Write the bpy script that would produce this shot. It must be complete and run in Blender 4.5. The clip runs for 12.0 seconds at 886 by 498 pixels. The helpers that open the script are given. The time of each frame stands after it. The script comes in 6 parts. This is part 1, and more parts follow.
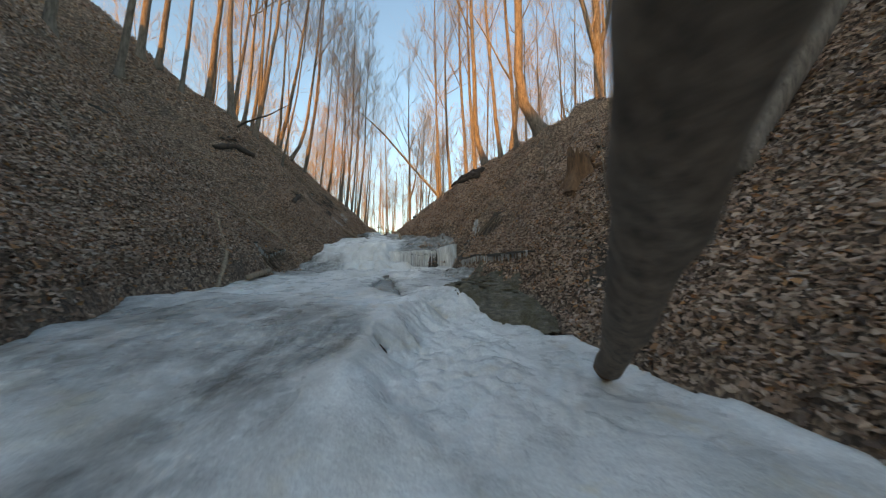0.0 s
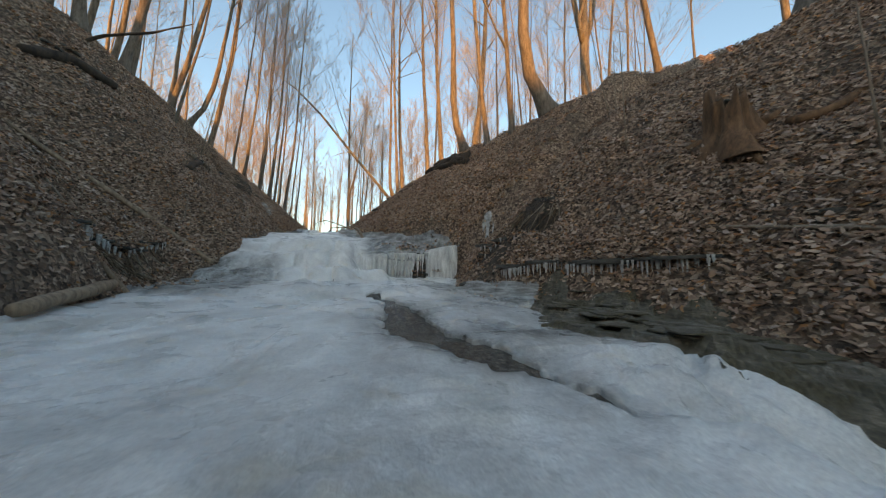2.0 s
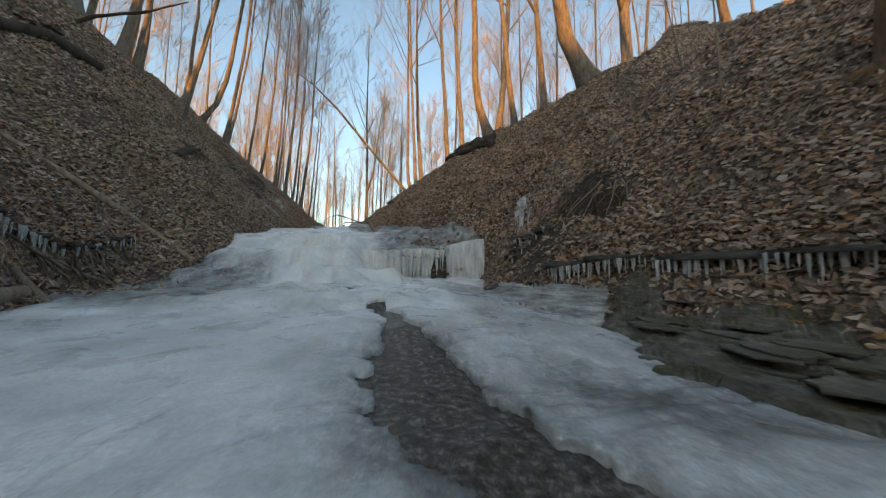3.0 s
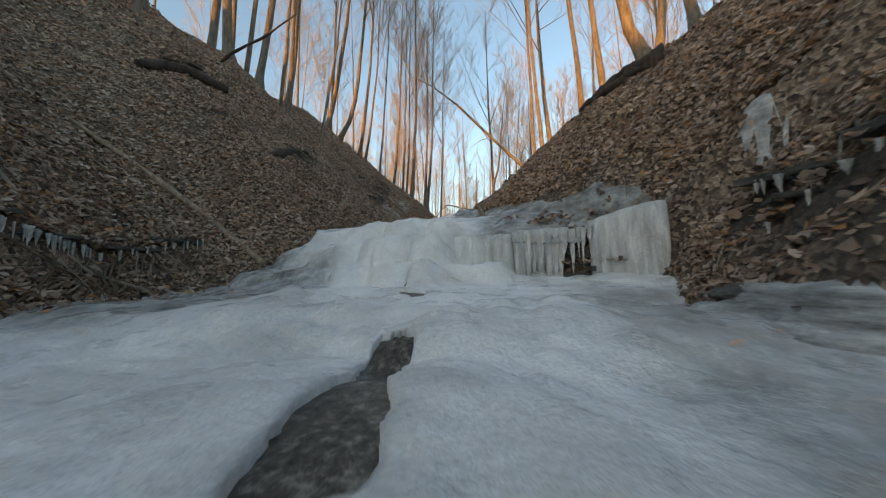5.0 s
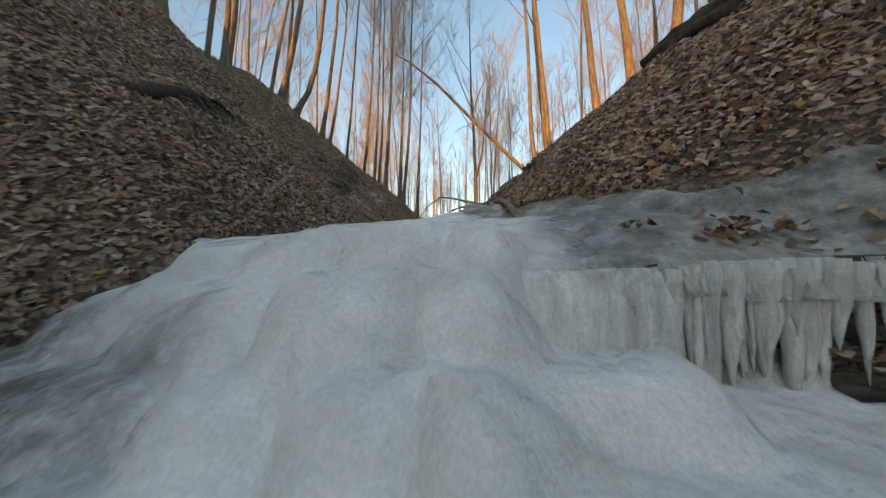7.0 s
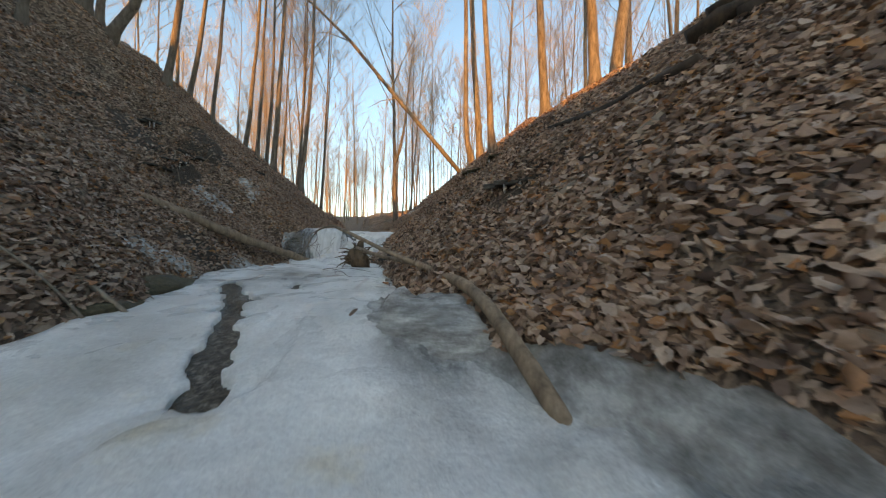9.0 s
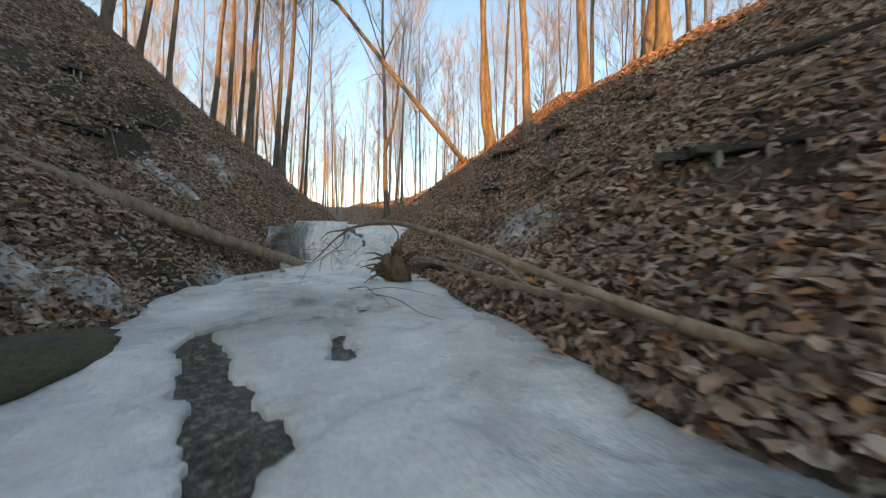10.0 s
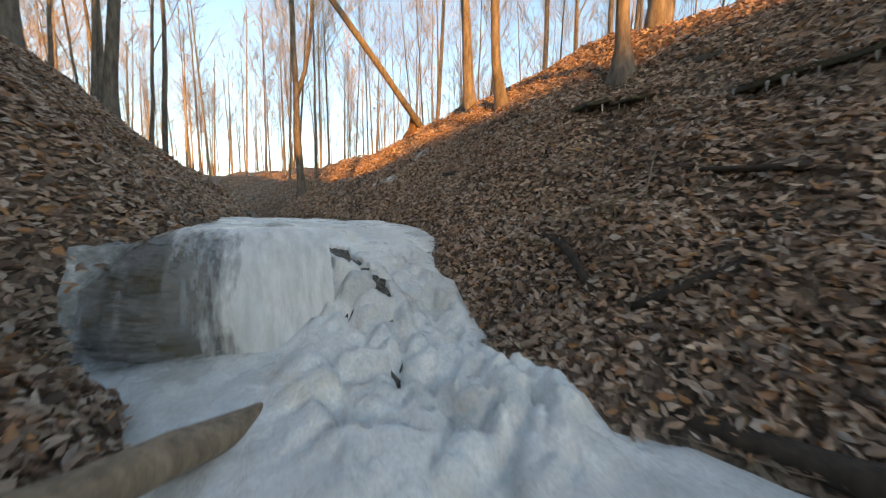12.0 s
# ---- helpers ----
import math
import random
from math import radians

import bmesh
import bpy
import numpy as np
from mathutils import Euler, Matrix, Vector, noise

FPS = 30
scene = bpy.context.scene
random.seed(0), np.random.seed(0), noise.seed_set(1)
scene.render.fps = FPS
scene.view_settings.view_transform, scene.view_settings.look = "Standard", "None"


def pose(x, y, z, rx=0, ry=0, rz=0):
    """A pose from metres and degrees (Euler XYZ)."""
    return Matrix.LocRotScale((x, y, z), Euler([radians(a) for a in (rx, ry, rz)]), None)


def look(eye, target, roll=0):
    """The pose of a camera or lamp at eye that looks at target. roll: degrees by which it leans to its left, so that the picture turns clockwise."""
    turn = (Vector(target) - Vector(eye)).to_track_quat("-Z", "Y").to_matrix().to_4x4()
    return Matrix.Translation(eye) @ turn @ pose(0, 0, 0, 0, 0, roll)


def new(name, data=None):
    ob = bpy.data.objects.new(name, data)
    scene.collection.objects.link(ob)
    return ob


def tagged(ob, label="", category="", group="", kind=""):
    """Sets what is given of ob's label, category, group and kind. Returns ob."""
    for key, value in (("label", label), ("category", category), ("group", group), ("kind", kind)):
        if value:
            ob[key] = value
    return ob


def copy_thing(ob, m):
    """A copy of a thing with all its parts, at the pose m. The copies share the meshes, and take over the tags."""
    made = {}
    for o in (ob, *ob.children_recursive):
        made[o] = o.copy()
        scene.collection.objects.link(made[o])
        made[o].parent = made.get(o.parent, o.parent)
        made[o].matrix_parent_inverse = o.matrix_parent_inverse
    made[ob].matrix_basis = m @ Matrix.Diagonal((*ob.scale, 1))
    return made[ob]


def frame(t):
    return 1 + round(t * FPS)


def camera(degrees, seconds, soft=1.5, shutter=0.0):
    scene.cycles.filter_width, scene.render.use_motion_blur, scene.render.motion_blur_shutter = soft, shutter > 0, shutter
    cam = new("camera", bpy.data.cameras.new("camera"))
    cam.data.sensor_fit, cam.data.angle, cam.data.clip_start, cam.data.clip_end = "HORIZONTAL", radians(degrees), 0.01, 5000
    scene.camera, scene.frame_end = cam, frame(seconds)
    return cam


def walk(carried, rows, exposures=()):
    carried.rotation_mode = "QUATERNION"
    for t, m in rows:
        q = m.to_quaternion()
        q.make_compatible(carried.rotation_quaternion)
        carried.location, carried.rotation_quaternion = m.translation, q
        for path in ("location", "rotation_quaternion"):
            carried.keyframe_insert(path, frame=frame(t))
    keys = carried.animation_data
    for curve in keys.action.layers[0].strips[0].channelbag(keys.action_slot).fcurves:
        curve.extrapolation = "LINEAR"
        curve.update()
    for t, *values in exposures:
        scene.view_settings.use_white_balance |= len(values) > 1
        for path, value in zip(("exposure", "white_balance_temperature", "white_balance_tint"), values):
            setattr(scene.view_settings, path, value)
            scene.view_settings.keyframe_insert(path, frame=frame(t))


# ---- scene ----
cam = camera(110.1, 12.0, soft=1.2, shutter=0.22)
METRES, EYE, TILT, LEAN, TURN = 19.2, 0.8, 4.0, 0.0, 0.0
ROWS = [
    (0.0, 0.0, 0.0, 0.0, 0.0, 0.0, -0.0),
    (0.5, -0.0347, 0.0594, -0.0033, -5.71, 1.02, -0.74),
    (1.0, -0.061, 0.1076, -0.0095, -10.09, 1.67, -1.25),
    (1.5, -0.0767, 0.1474, -0.0073, -12.62, 1.77, -1.53),
    (2.0, -0.0823, 0.1809, -0.0067, -13.59, 1.57, -1.63),
    (2.5, -0.0798, 0.213, -0.0058, -13.02, 1.28, -1.58),
    (4.5, -0.042, 0.3263, -0.0164, 9.73, 1.01, 1.42),
    (5.0, -0.0486, 0.3557, -0.0176, 15.39, 1.26, 2.14),
    (5.5, -0.0624, 0.3856, -0.0233, 17.97, 1.71, 2.45),
    (6.0, -0.0816, 0.4171, -0.0253, 17.66, 1.88, 2.41),
    (6.5, -0.0981, 0.448, -0.0136, 14.71, 1.26, 2.11),
    (7.0, -0.1058, 0.4813, 0.0023, 9.89, 0.11, 1.51),
    (7.5, -0.1075, 0.5179, 0.0218, 4.25, -1.07, 0.84),
    (9.5, -0.1382, 0.6618, 0.0587, -7.6, -4.22, -1.01),
    (10.0, -0.1693, 0.7088, 0.0583, -9.84, -5.01, -1.2),
    (10.5, -0.1982, 0.7579, 0.0578, -13.55, -5.9, -1.63),
    (11.0, -0.2204, 0.8087, 0.0602, -18.82, -6.89, -2.08),
    (11.5, -0.2327, 0.8603, 0.0648, -24.21, -8.02, -2.43),
    (12.0, -0.2328, 0.9125, 0.0705, -28.31, -8.96, -2.54),
]
walk(cam, [(t, pose(0, 0, EYE, TILT, LEAN, TURN) @ pose(METRES * x, METRES * y, METRES * z, 90 + pitch, roll, yaw)) for t, x, y, z, yaw, pitch, roll in ROWS],
     exposures=[(0.0, 1.84, 9000, 10), (2.5, 1.82, 9000, 10), (4.5, 1.88, 9200, 10), (6.0, 1.82, 9250, 10), (7.5, 1.80, 9200, 10), (9.5, 1.98, 9050, 11), (12.0, 2.18, 8950, 11)])

# ---- light: low evening sun behind and a little to the left, clear sky ----
SUN_AZ, SUN_EL = 197.0, 8.5      # degrees clockwise from +y, degrees above the horizon
world = bpy.data.worlds.new("world")
scene.world = world
world.use_nodes = True
wn, wl = world.node_tree.nodes, world.node_tree.links
sky = wn.new("ShaderNodeTexSky")
sky.sky_type, sky.sun_disc = "NISHITA", False
sky.sun_elevation, sky.sun_rotation = radians(SUN_EL), radians(SUN_AZ)
sky.air_density, sky.dust_density, sky.ozone_density = 1.0, 0.9, 2.5
wl.new(sky.outputs[0], wn["Background"].inputs[0])
wn["Background"].inputs[1].default_value = 0.15

sun = new("sun", bpy.data.lights.new("sun", "SUN"))
sun.data.energy, sun.data.angle, sun.data.color = 2.3, radians(0.6), (1.0, 0.47, 0.12)
saz, sel = radians(SUN_AZ), radians(SUN_EL)
sun_from = Vector((math.sin(saz) * math.cos(sel), math.cos(saz) * math.cos(sel), math.sin(sel)))
sun.matrix_world = look(sun_from * 50, (0, 0, 0))

# ---- terrain: a ravine with a frozen creek that climbs along +y ----
UNIT = 1.6    # metres to one unit of the plan's stations

def hash2(ix, iy, seed):
    h = (ix.astype(np.int64) * 374761393 + iy.astype(np.int64) * 668265263 + seed * 974711) & 0xFFFFFFFF
    h = ((h ^ (h >> 13)) * 1274126177) & 0xFFFFFFFF
    return ((h ^ (h >> 16)) & 0xFFFF) / 65535.0


def vnoise(x, y, seed=0):
    """Smooth value noise between -1 and 1."""
    ix, iy = np.floor(x), np.floor(y)
    fx, fy = x - ix, y - iy
    fx, fy = fx * fx * fx * (fx * (fx * 6 - 15) + 10), fy * fy * fy * (fy * (fy * 6 - 15) + 10)
    a, b = hash2(ix, iy, seed), hash2(ix + 1, iy, seed)
    c, d = hash2(ix, iy + 1, seed), hash2(ix + 1, iy + 1, seed)
    return 2 * ((a + (b - a) * fx) * (1 - fy) + (c + (d - c) * fx) * fy) - 1


def fbm(x, y, size, seed=0, octaves=3, gain=0.5):
    out, amp = 0.0, 1.0
    for k in range(octaves):
        out = out + amp * vnoise(x / size, y / size, seed + 17 * k)
        size, amp = size * 0.47, amp * gain
    return out


def sstep(a, b, v):
    t = np.clip((v - a) / (b - a), 0, 1)
    return t * t * (3 - 2 * t)


def along(y, ys, vs):
    """A smooth profile through stations along the creek."""
    y = np.asarray(y, float)
    return 0.5 * np.interp(y, ys, vs) + 0.25 * (np.interp(y - 0.15, ys, vs) + np.interp(y + 0.15, ys, vs))


def near_path(x, y, path):
    """Signed distance to a bent strip of (x, y, half width); negative inside."""
    best = np.full(np.shape(x), 9.0)
    for (ax, ay, ar), (bx, by, br) in zip(path, path[1:]):
        t = np.clip(((x - ax) * (bx - ax) + (y - ay) * (by - ay)) / ((bx - ax) ** 2 + (by - ay) ** 2), 0, 1)
        best = np.minimum(best, np.hypot(x - ax - t * (bx - ax), y - ay - t * (by - ay)) - (ar + t * (br - ar)))
    return best



# the glaze of ice above the first fall: its upper edge
GLAZE_X = [-2.3, -1.7, -1.2, -0.7, -0.25, 0.2, 0.48, 0.62, 0.75]
GLAZE_Y = [13.6, 13.2, 12.72, 12.12, 11.55, 11.12, 10.65, 10.3, 9.9]


def glazed(x, y):
    """Signed distance to the glazed slope above the first fall, in metres; negative inside."""
    top = np.interp(x, GLAZE_X, GLAZE_Y)
    foot = UNIT * 6.86 - 0.75 * np.maximum(x + 0.15 * UNIT, 0)
    return np.maximum(np.maximum(0.7 * (y - top), 0.8 * (foot - y)), np.maximum(x - 0.40, -2.4 - x))


# a shelf of wet shale beside the first pool
SHELF = [(0.56, 7.4, 0.12), (0.66, 6.9, 0.34), (0.62, 6.2, 0.56), (0.60, 5.5, 0.72), (0.70, 4.9, 0.62), (1.0, 4.3, 0.45), (1.20, 4.05, 0.30)]

# a strip of ice on the foot of the bank before the first fall
BANK_ICE = [(0.12, 9.0, 0.10), (0.30, 8.4, 0.20), (0.46, 7.95, 0.24), (0.56, 7.5, 0.20)]
# a grey lobe of ice at the side of the upper pool
LOBE_ICE = [(-2.56, 13.85, 0.08), (-2.36, 13.75, 0.24), (-2.10, 13.5, 0.20)]

# hollows under the ledges of the banks: strips of (x, y, half width)
HOLLOWS = [[(0.66, 9.62, 0.10), (0.72, 9.38, 0.10)], [(0.80, 9.25, 0.14), (1.08, 8.6, 0.20), (1.28, 8.0, 0.16)], [(0.42, 9.15, 0.10), (0.62, 8.6, 0.12)], [(-7.86, 20.0, 0.10), (-7.4, 20.25, 0.10)], [(-6.76, 17.9, 0.10), (-6.9, 18.9, 0.10)], [(-8.62, 19.7, 0.10), (-8.3, 20.1, 0.08)],
           [(-1.58, 15.2, 0.09), (-1.36, 14.7, 0.10)], [(-0.80, 18.7, 0.10), (-0.94, 17.8, 0.10)], [(-1.08, 20.2, 0.08), (-0.86, 19.6, 0.10)],
           [(-4.80, 7.9, 0.10), (-4.92, 8.8, 0.13), (-4.95, 9.8, 0.08)], [(-5.9, 12.7, 0.08), (-6.0, 13.3, 0.12)], [(-8.05, 11.5, 0.08), (-8.1, 12.0, 0.10)]]

# stations below y -8 form an unseen ridge, added to shade the ravine
FLOOR_Y = [-60, -34, -22, -12, -8, 0, 2.0, 2.9, 3.4, 3.75, 4.2, 5.15, 5.3, 5.9, 6.2, 6.45, 6.85, 7.3, 8.0, 8.6, 9.6, 11.5, 12.0, 12.45, 13.0, 13.5, 15, 20, 30, 42, 60, 120]
FLOOR_Z = [11.9, 11.7, 3.0, 0.2, -0.3, 0.02, 0.12, 0.23, 0.29, 0.30, 0.36, 0.39, 0.44, 0.46, 0.49, 0.62, 0.90, 1.08, 1.28, 1.42, 1.47, 1.53, 1.56, 1.74, 1.96, 2.05, 2.1, 2.25, 3.25, 5.75, 6.9, 8.0]
SIDE_Y = [5.9, 6.6, 6.86, 6.96, 7.3, 8.0]
SIDE_Z = [0.47, 0.50, 0.55, 0.94, 1.10, 1.28]
WALL_Y = [11.8, 12.3, 12.36, 12.62, 13.0, 13.5]
WALL_Z = [1.53, 1.56, 1.60, 1.96, 2.03, 2.05]
LEFT_Y = [-8, 0, 1.3, 2.4, 3.5, 4.7, 5.4, 5.9, 6.5, 6.9, 8.0, 8.75, 9.05, 10.0, 10.9, 11.8, 12.1, 12.3, 12.6, 13.0, 14.0, 16.0, 20, 30, 42, 120]
LEFT_X = [-2.2, -1.6, -1.75, -2.4, -2.5, -2.72, -2.95, -3.0, -2.75, -2.6, -2.7, -2.7, -2.75, -3.2, -3.36, -3.08, -3.14, -3.5, -3.52, -3.25, -3.2, -3.2, -4.6, -9.0, -14, -30]
RIGHT_Y = [-8, 0, 1.1, 2.0, 3.2, 4.1, 4.7, 5.3, 6.45, 6.75, 6.9, 7.3, 8.0, 8.4, 8.9, 9.7, 10.4, 11.3, 12.0, 12.5, 13.0, 13.5, 15, 17, 20, 30, 42, 120]
RIGHT_X = [1.6, 1.38, 1.40, 1.02, 0.9, 0.55, 0.42, 0.15, 0.25, 0.22, -0.06, -0.4, -0.95, -1.32, -1.58, -1.76, -1.74, -1.95, -1.98, -1.9, -1.87, -1.92, -2.1, -2.3, -2.7, -4.5, -6, -10]


def plan_floor(x, y):
    """The creek's level: one profile, and two walls where it drops at its side."""
    z = along(y, FLOOR_Y, FLOOR_Z)
    side = sstep(-1.3, -0.95, x) * sstep(5.9, 6.2, y) * (1 - sstep(7.7, 8.0, y))
    shift = 0.75 * np.maximum(x + 0.15, 0)
    z = z + side * (np.interp(y + shift, SIDE_Y, SIDE_Z) - z)
    wall = sstep(-2.45, -2.75, x) * sstep(11.8, 12.0, y) * (1 - sstep(13.2, 13.5, y))
    return z + wall * (np.interp(y + 0.05 * vnoise(x * 3, y * 0, 77), WALL_Y, WALL_Z) - z)


def plan_left(y):
    return along(y, LEFT_Y, LEFT_X)


def plan_right(y):
    return along(y, RIGHT_Y, RIGHT_X)


def bank(d, steep, foot, top, mid, crest, beyond=0.16):
    """Height over the creek at d from its edge: a steep bank to top, a gentler one to crest, then nearly level."""
    d = np.maximum(d, 0)
    h = foot * (1 - np.exp(-d / 0.12)) + steep * d
    over = np.maximum(h - top, 0)
    h = np.minimum(h, top) + over * mid
    over = np.maximum(h - crest, 0)
    return np.minimum(h, crest) + over * beyond


def plan_ground(x, y):
    x, y = np.asarray(x, float), np.asarray(y, float)
    zf, xl, xr = plan_floor(x, y), plan_left(y), plan_right(y)
    steep_r = np.interp(y, [3, 5, 7, 8.6, 10, 12.5, 14, 17, 20], [1.02, 1.05, 0.92, 0.69, 0.79, 0.84, 0.77, 0.76, 0.60])
    top_r = np.interp(y, [4, 6, 8, 11.5, 13, 18], [2.95, 2.85, 2.5, 2.6, 2.25, 1.9])
    mid_r = np.interp(y, [4, 7, 9, 13], [0.15, 0.25, 0.36, 0.30])
    foot_r = np.interp(y, [2, 3.5, 5.5, 7, 9], [0.02, 0.08, 0.22, 0.1, 0.04])
    steep_l = np.interp(y, [2, 4, 8, 12.5, 14, 20], [1.0, 1.05, 0.92, 0.95, 0.85, 0.8])
    foot_l = np.interp(y, [0, 2, 3, 4.9, 5.3, 6.6, 7, 8, 9], [0.05, 0.2, 0.3, 0.3, 0.14, 0.12, 0.15, 0.15, 0.06])
    hr = bank(x - xr, steep_r, foot_r, top_r, mid_r, top_r + 1.6, 0.08)
    top_l = np.interp(y, [8, 12], [7.0, 4.2])
    hl = bank(xl - x, steep_l, foot_l, top_l, 0.45, top_l + 1.9, 0.05) + 0.26 * np.exp(-((x + 6.0) / 1.3) ** 2 - ((y - 8.7) / 0.9) ** 2)
    fade = (1 - sstep(18, 40, y)) * sstep(-24, -9, y)
    z = zf + (hr + hl) * (0.25 * sstep(-24, -9, y) + 0.75 * fade)
    inside = sstep(0.0, 0.25, np.minimum(x - xl, xr - x))
    z = z - 0.22 * inside
    # unseen ground behind the mouth, lowered to let sun onto the right crest
    z = z - 0.22 * sstep(-4.5, -8.5, y)
    calm = sstep(0.30, -0.05, glazed(x * UNIT, y * UNIT))
    rough = (1 - 0.7 * inside) * (1 - 0.85 * calm)
    # shale strata: treads and risers along the banks
    off = np.maximum(x - xr, xl - x)
    p = z / 0.42 + 0.9 * fbm(x, y, 2.6, 41, 2)
    tread = np.clip(0.35 + 1.1 * vnoise(x / 1.1, y / 1.1, 43), 0, 1) * sstep(0.15, 0.5, off) * (1 - sstep(4.5, 6.0, off)) * (1 - calm) * (1 - np.exp(-((x + 0.2) ** 2 / 0.6 + (y - 6.9) ** 2 / 0.9)))
    z = z - 0.42 * 0.85 * tread * np.sin(2 * np.pi * p) / (2 * np.pi)
    z = z + rough * (0.10 * fbm(x, y, 1.7, 3, 2) + 0.048 * fbm(x, y, 0.45, 5, 3)) + 0.35 * fbm(x, y, 7.0, 9, 2) * sstep(3.0, 6.0, off)
    return z


def ground_z(x, y):
    x, y = np.asarray(x, float), np.asarray(y, float)
    z = UNIT * plan_ground(x / UNIT, y / UNIT)
    for path in HOLLOWS:
        z = z - (0.34 if path in HOLLOWS[:2] else 0.20) * sstep(0.10, -0.08, near_path(x, y, path))
    return z


def left_x(y):
    return UNIT * plan_left(np.asarray(y, float) / UNIT)


def right_x(y):
    return UNIT * plan_right(np.asarray(y, float) / UNIT)


def bare_earth(x, y):
    """Where dark earth and roots show through the leaves."""
    n = fbm(x, y, 1.1, 61, 3)
    out = 0.4 * sstep(0.55, 0.85, n)
    # spots at y 9.7 and 8.4: dark earth, also coloured in for undercut shade
    for cx, cy, r in ((2.35, 3.75, 0.75), (1.15, 8.7, 0.8), (0.75, 9.7, 0.45), (0.6, 8.4, 0.4), (-7.2, 18.7, 1.1), (-7.6, 20.6, 0.8), (-1.2, 15.0, 0.5), (-5.4, 16.6, 0.6)):
        out = np.maximum(out, 1.0 * sstep(1.0, 0.4, np.hypot(x - cx, y - cy) / r + 0.5 * n))
    return out
# ---- end of terrain ----
def bulge(x, y, size, seed):
    """Rounded lobes with creases between them."""
    return np.abs(vnoise(x / size + 0.3 * vnoise(x / size, y / size, seed + 5), y / size, seed))


def knobs(x, y, size, seed):
    """Round knobs side by side, 0 in the creases and 1 on their tops."""
    u, v = x / size + 0.45 * vnoise(0.8 * x / size, 0.8 * y / size, seed + 7), y / size + 0.45 * vnoise(0.8 * x / size, 0.8 * y / size, seed + 8)
    iu, iv = np.floor(u), np.floor(v)
    near = np.full(np.shape(u), 9.0)
    for a in (-1, 0, 1):
        for b in (-1, 0, 1):
            pu, pv = iu + a + 0.15 + 0.7 * hash2(iu + a, iv + b, seed), iv + b + 0.15 + 0.7 * hash2(iu + a, iv + b, seed + 1)
            near = np.minimum(near, ((u - pu) ** 2 + (v - pv) ** 2) * (0.8 + 0.9 * hash2(iu + a, iv + b, seed + 2)))
    return np.sqrt(np.clip(1 - 1.9 * near, 0, 1))


def shelves(x, y):
    """Three shelves of ice one above another, with lobed, rounded fronts."""
    z = 0.49 + 0.05 * (y - 6.2)
    for k, (start, height, size) in enumerate(((6.36, 0.17, 0.36), (6.60, 0.21, 0.46), (6.88, 0.185, 0.40))):
        c = np.abs(np.sin(np.pi * (x / size + 0.37 * k + 0.35 * vnoise(x / 0.5, 0 * y + 2.3 * k, 39))))
        front = start + 0.18 * vnoise(x / 0.45, 0 * y + 3.1 * k, 35) - 0.13 * np.sqrt(c)
        z = z + height * (1 - (1 - np.clip((y - front) / 0.17, 0, 1)) ** 2.2)
    return z


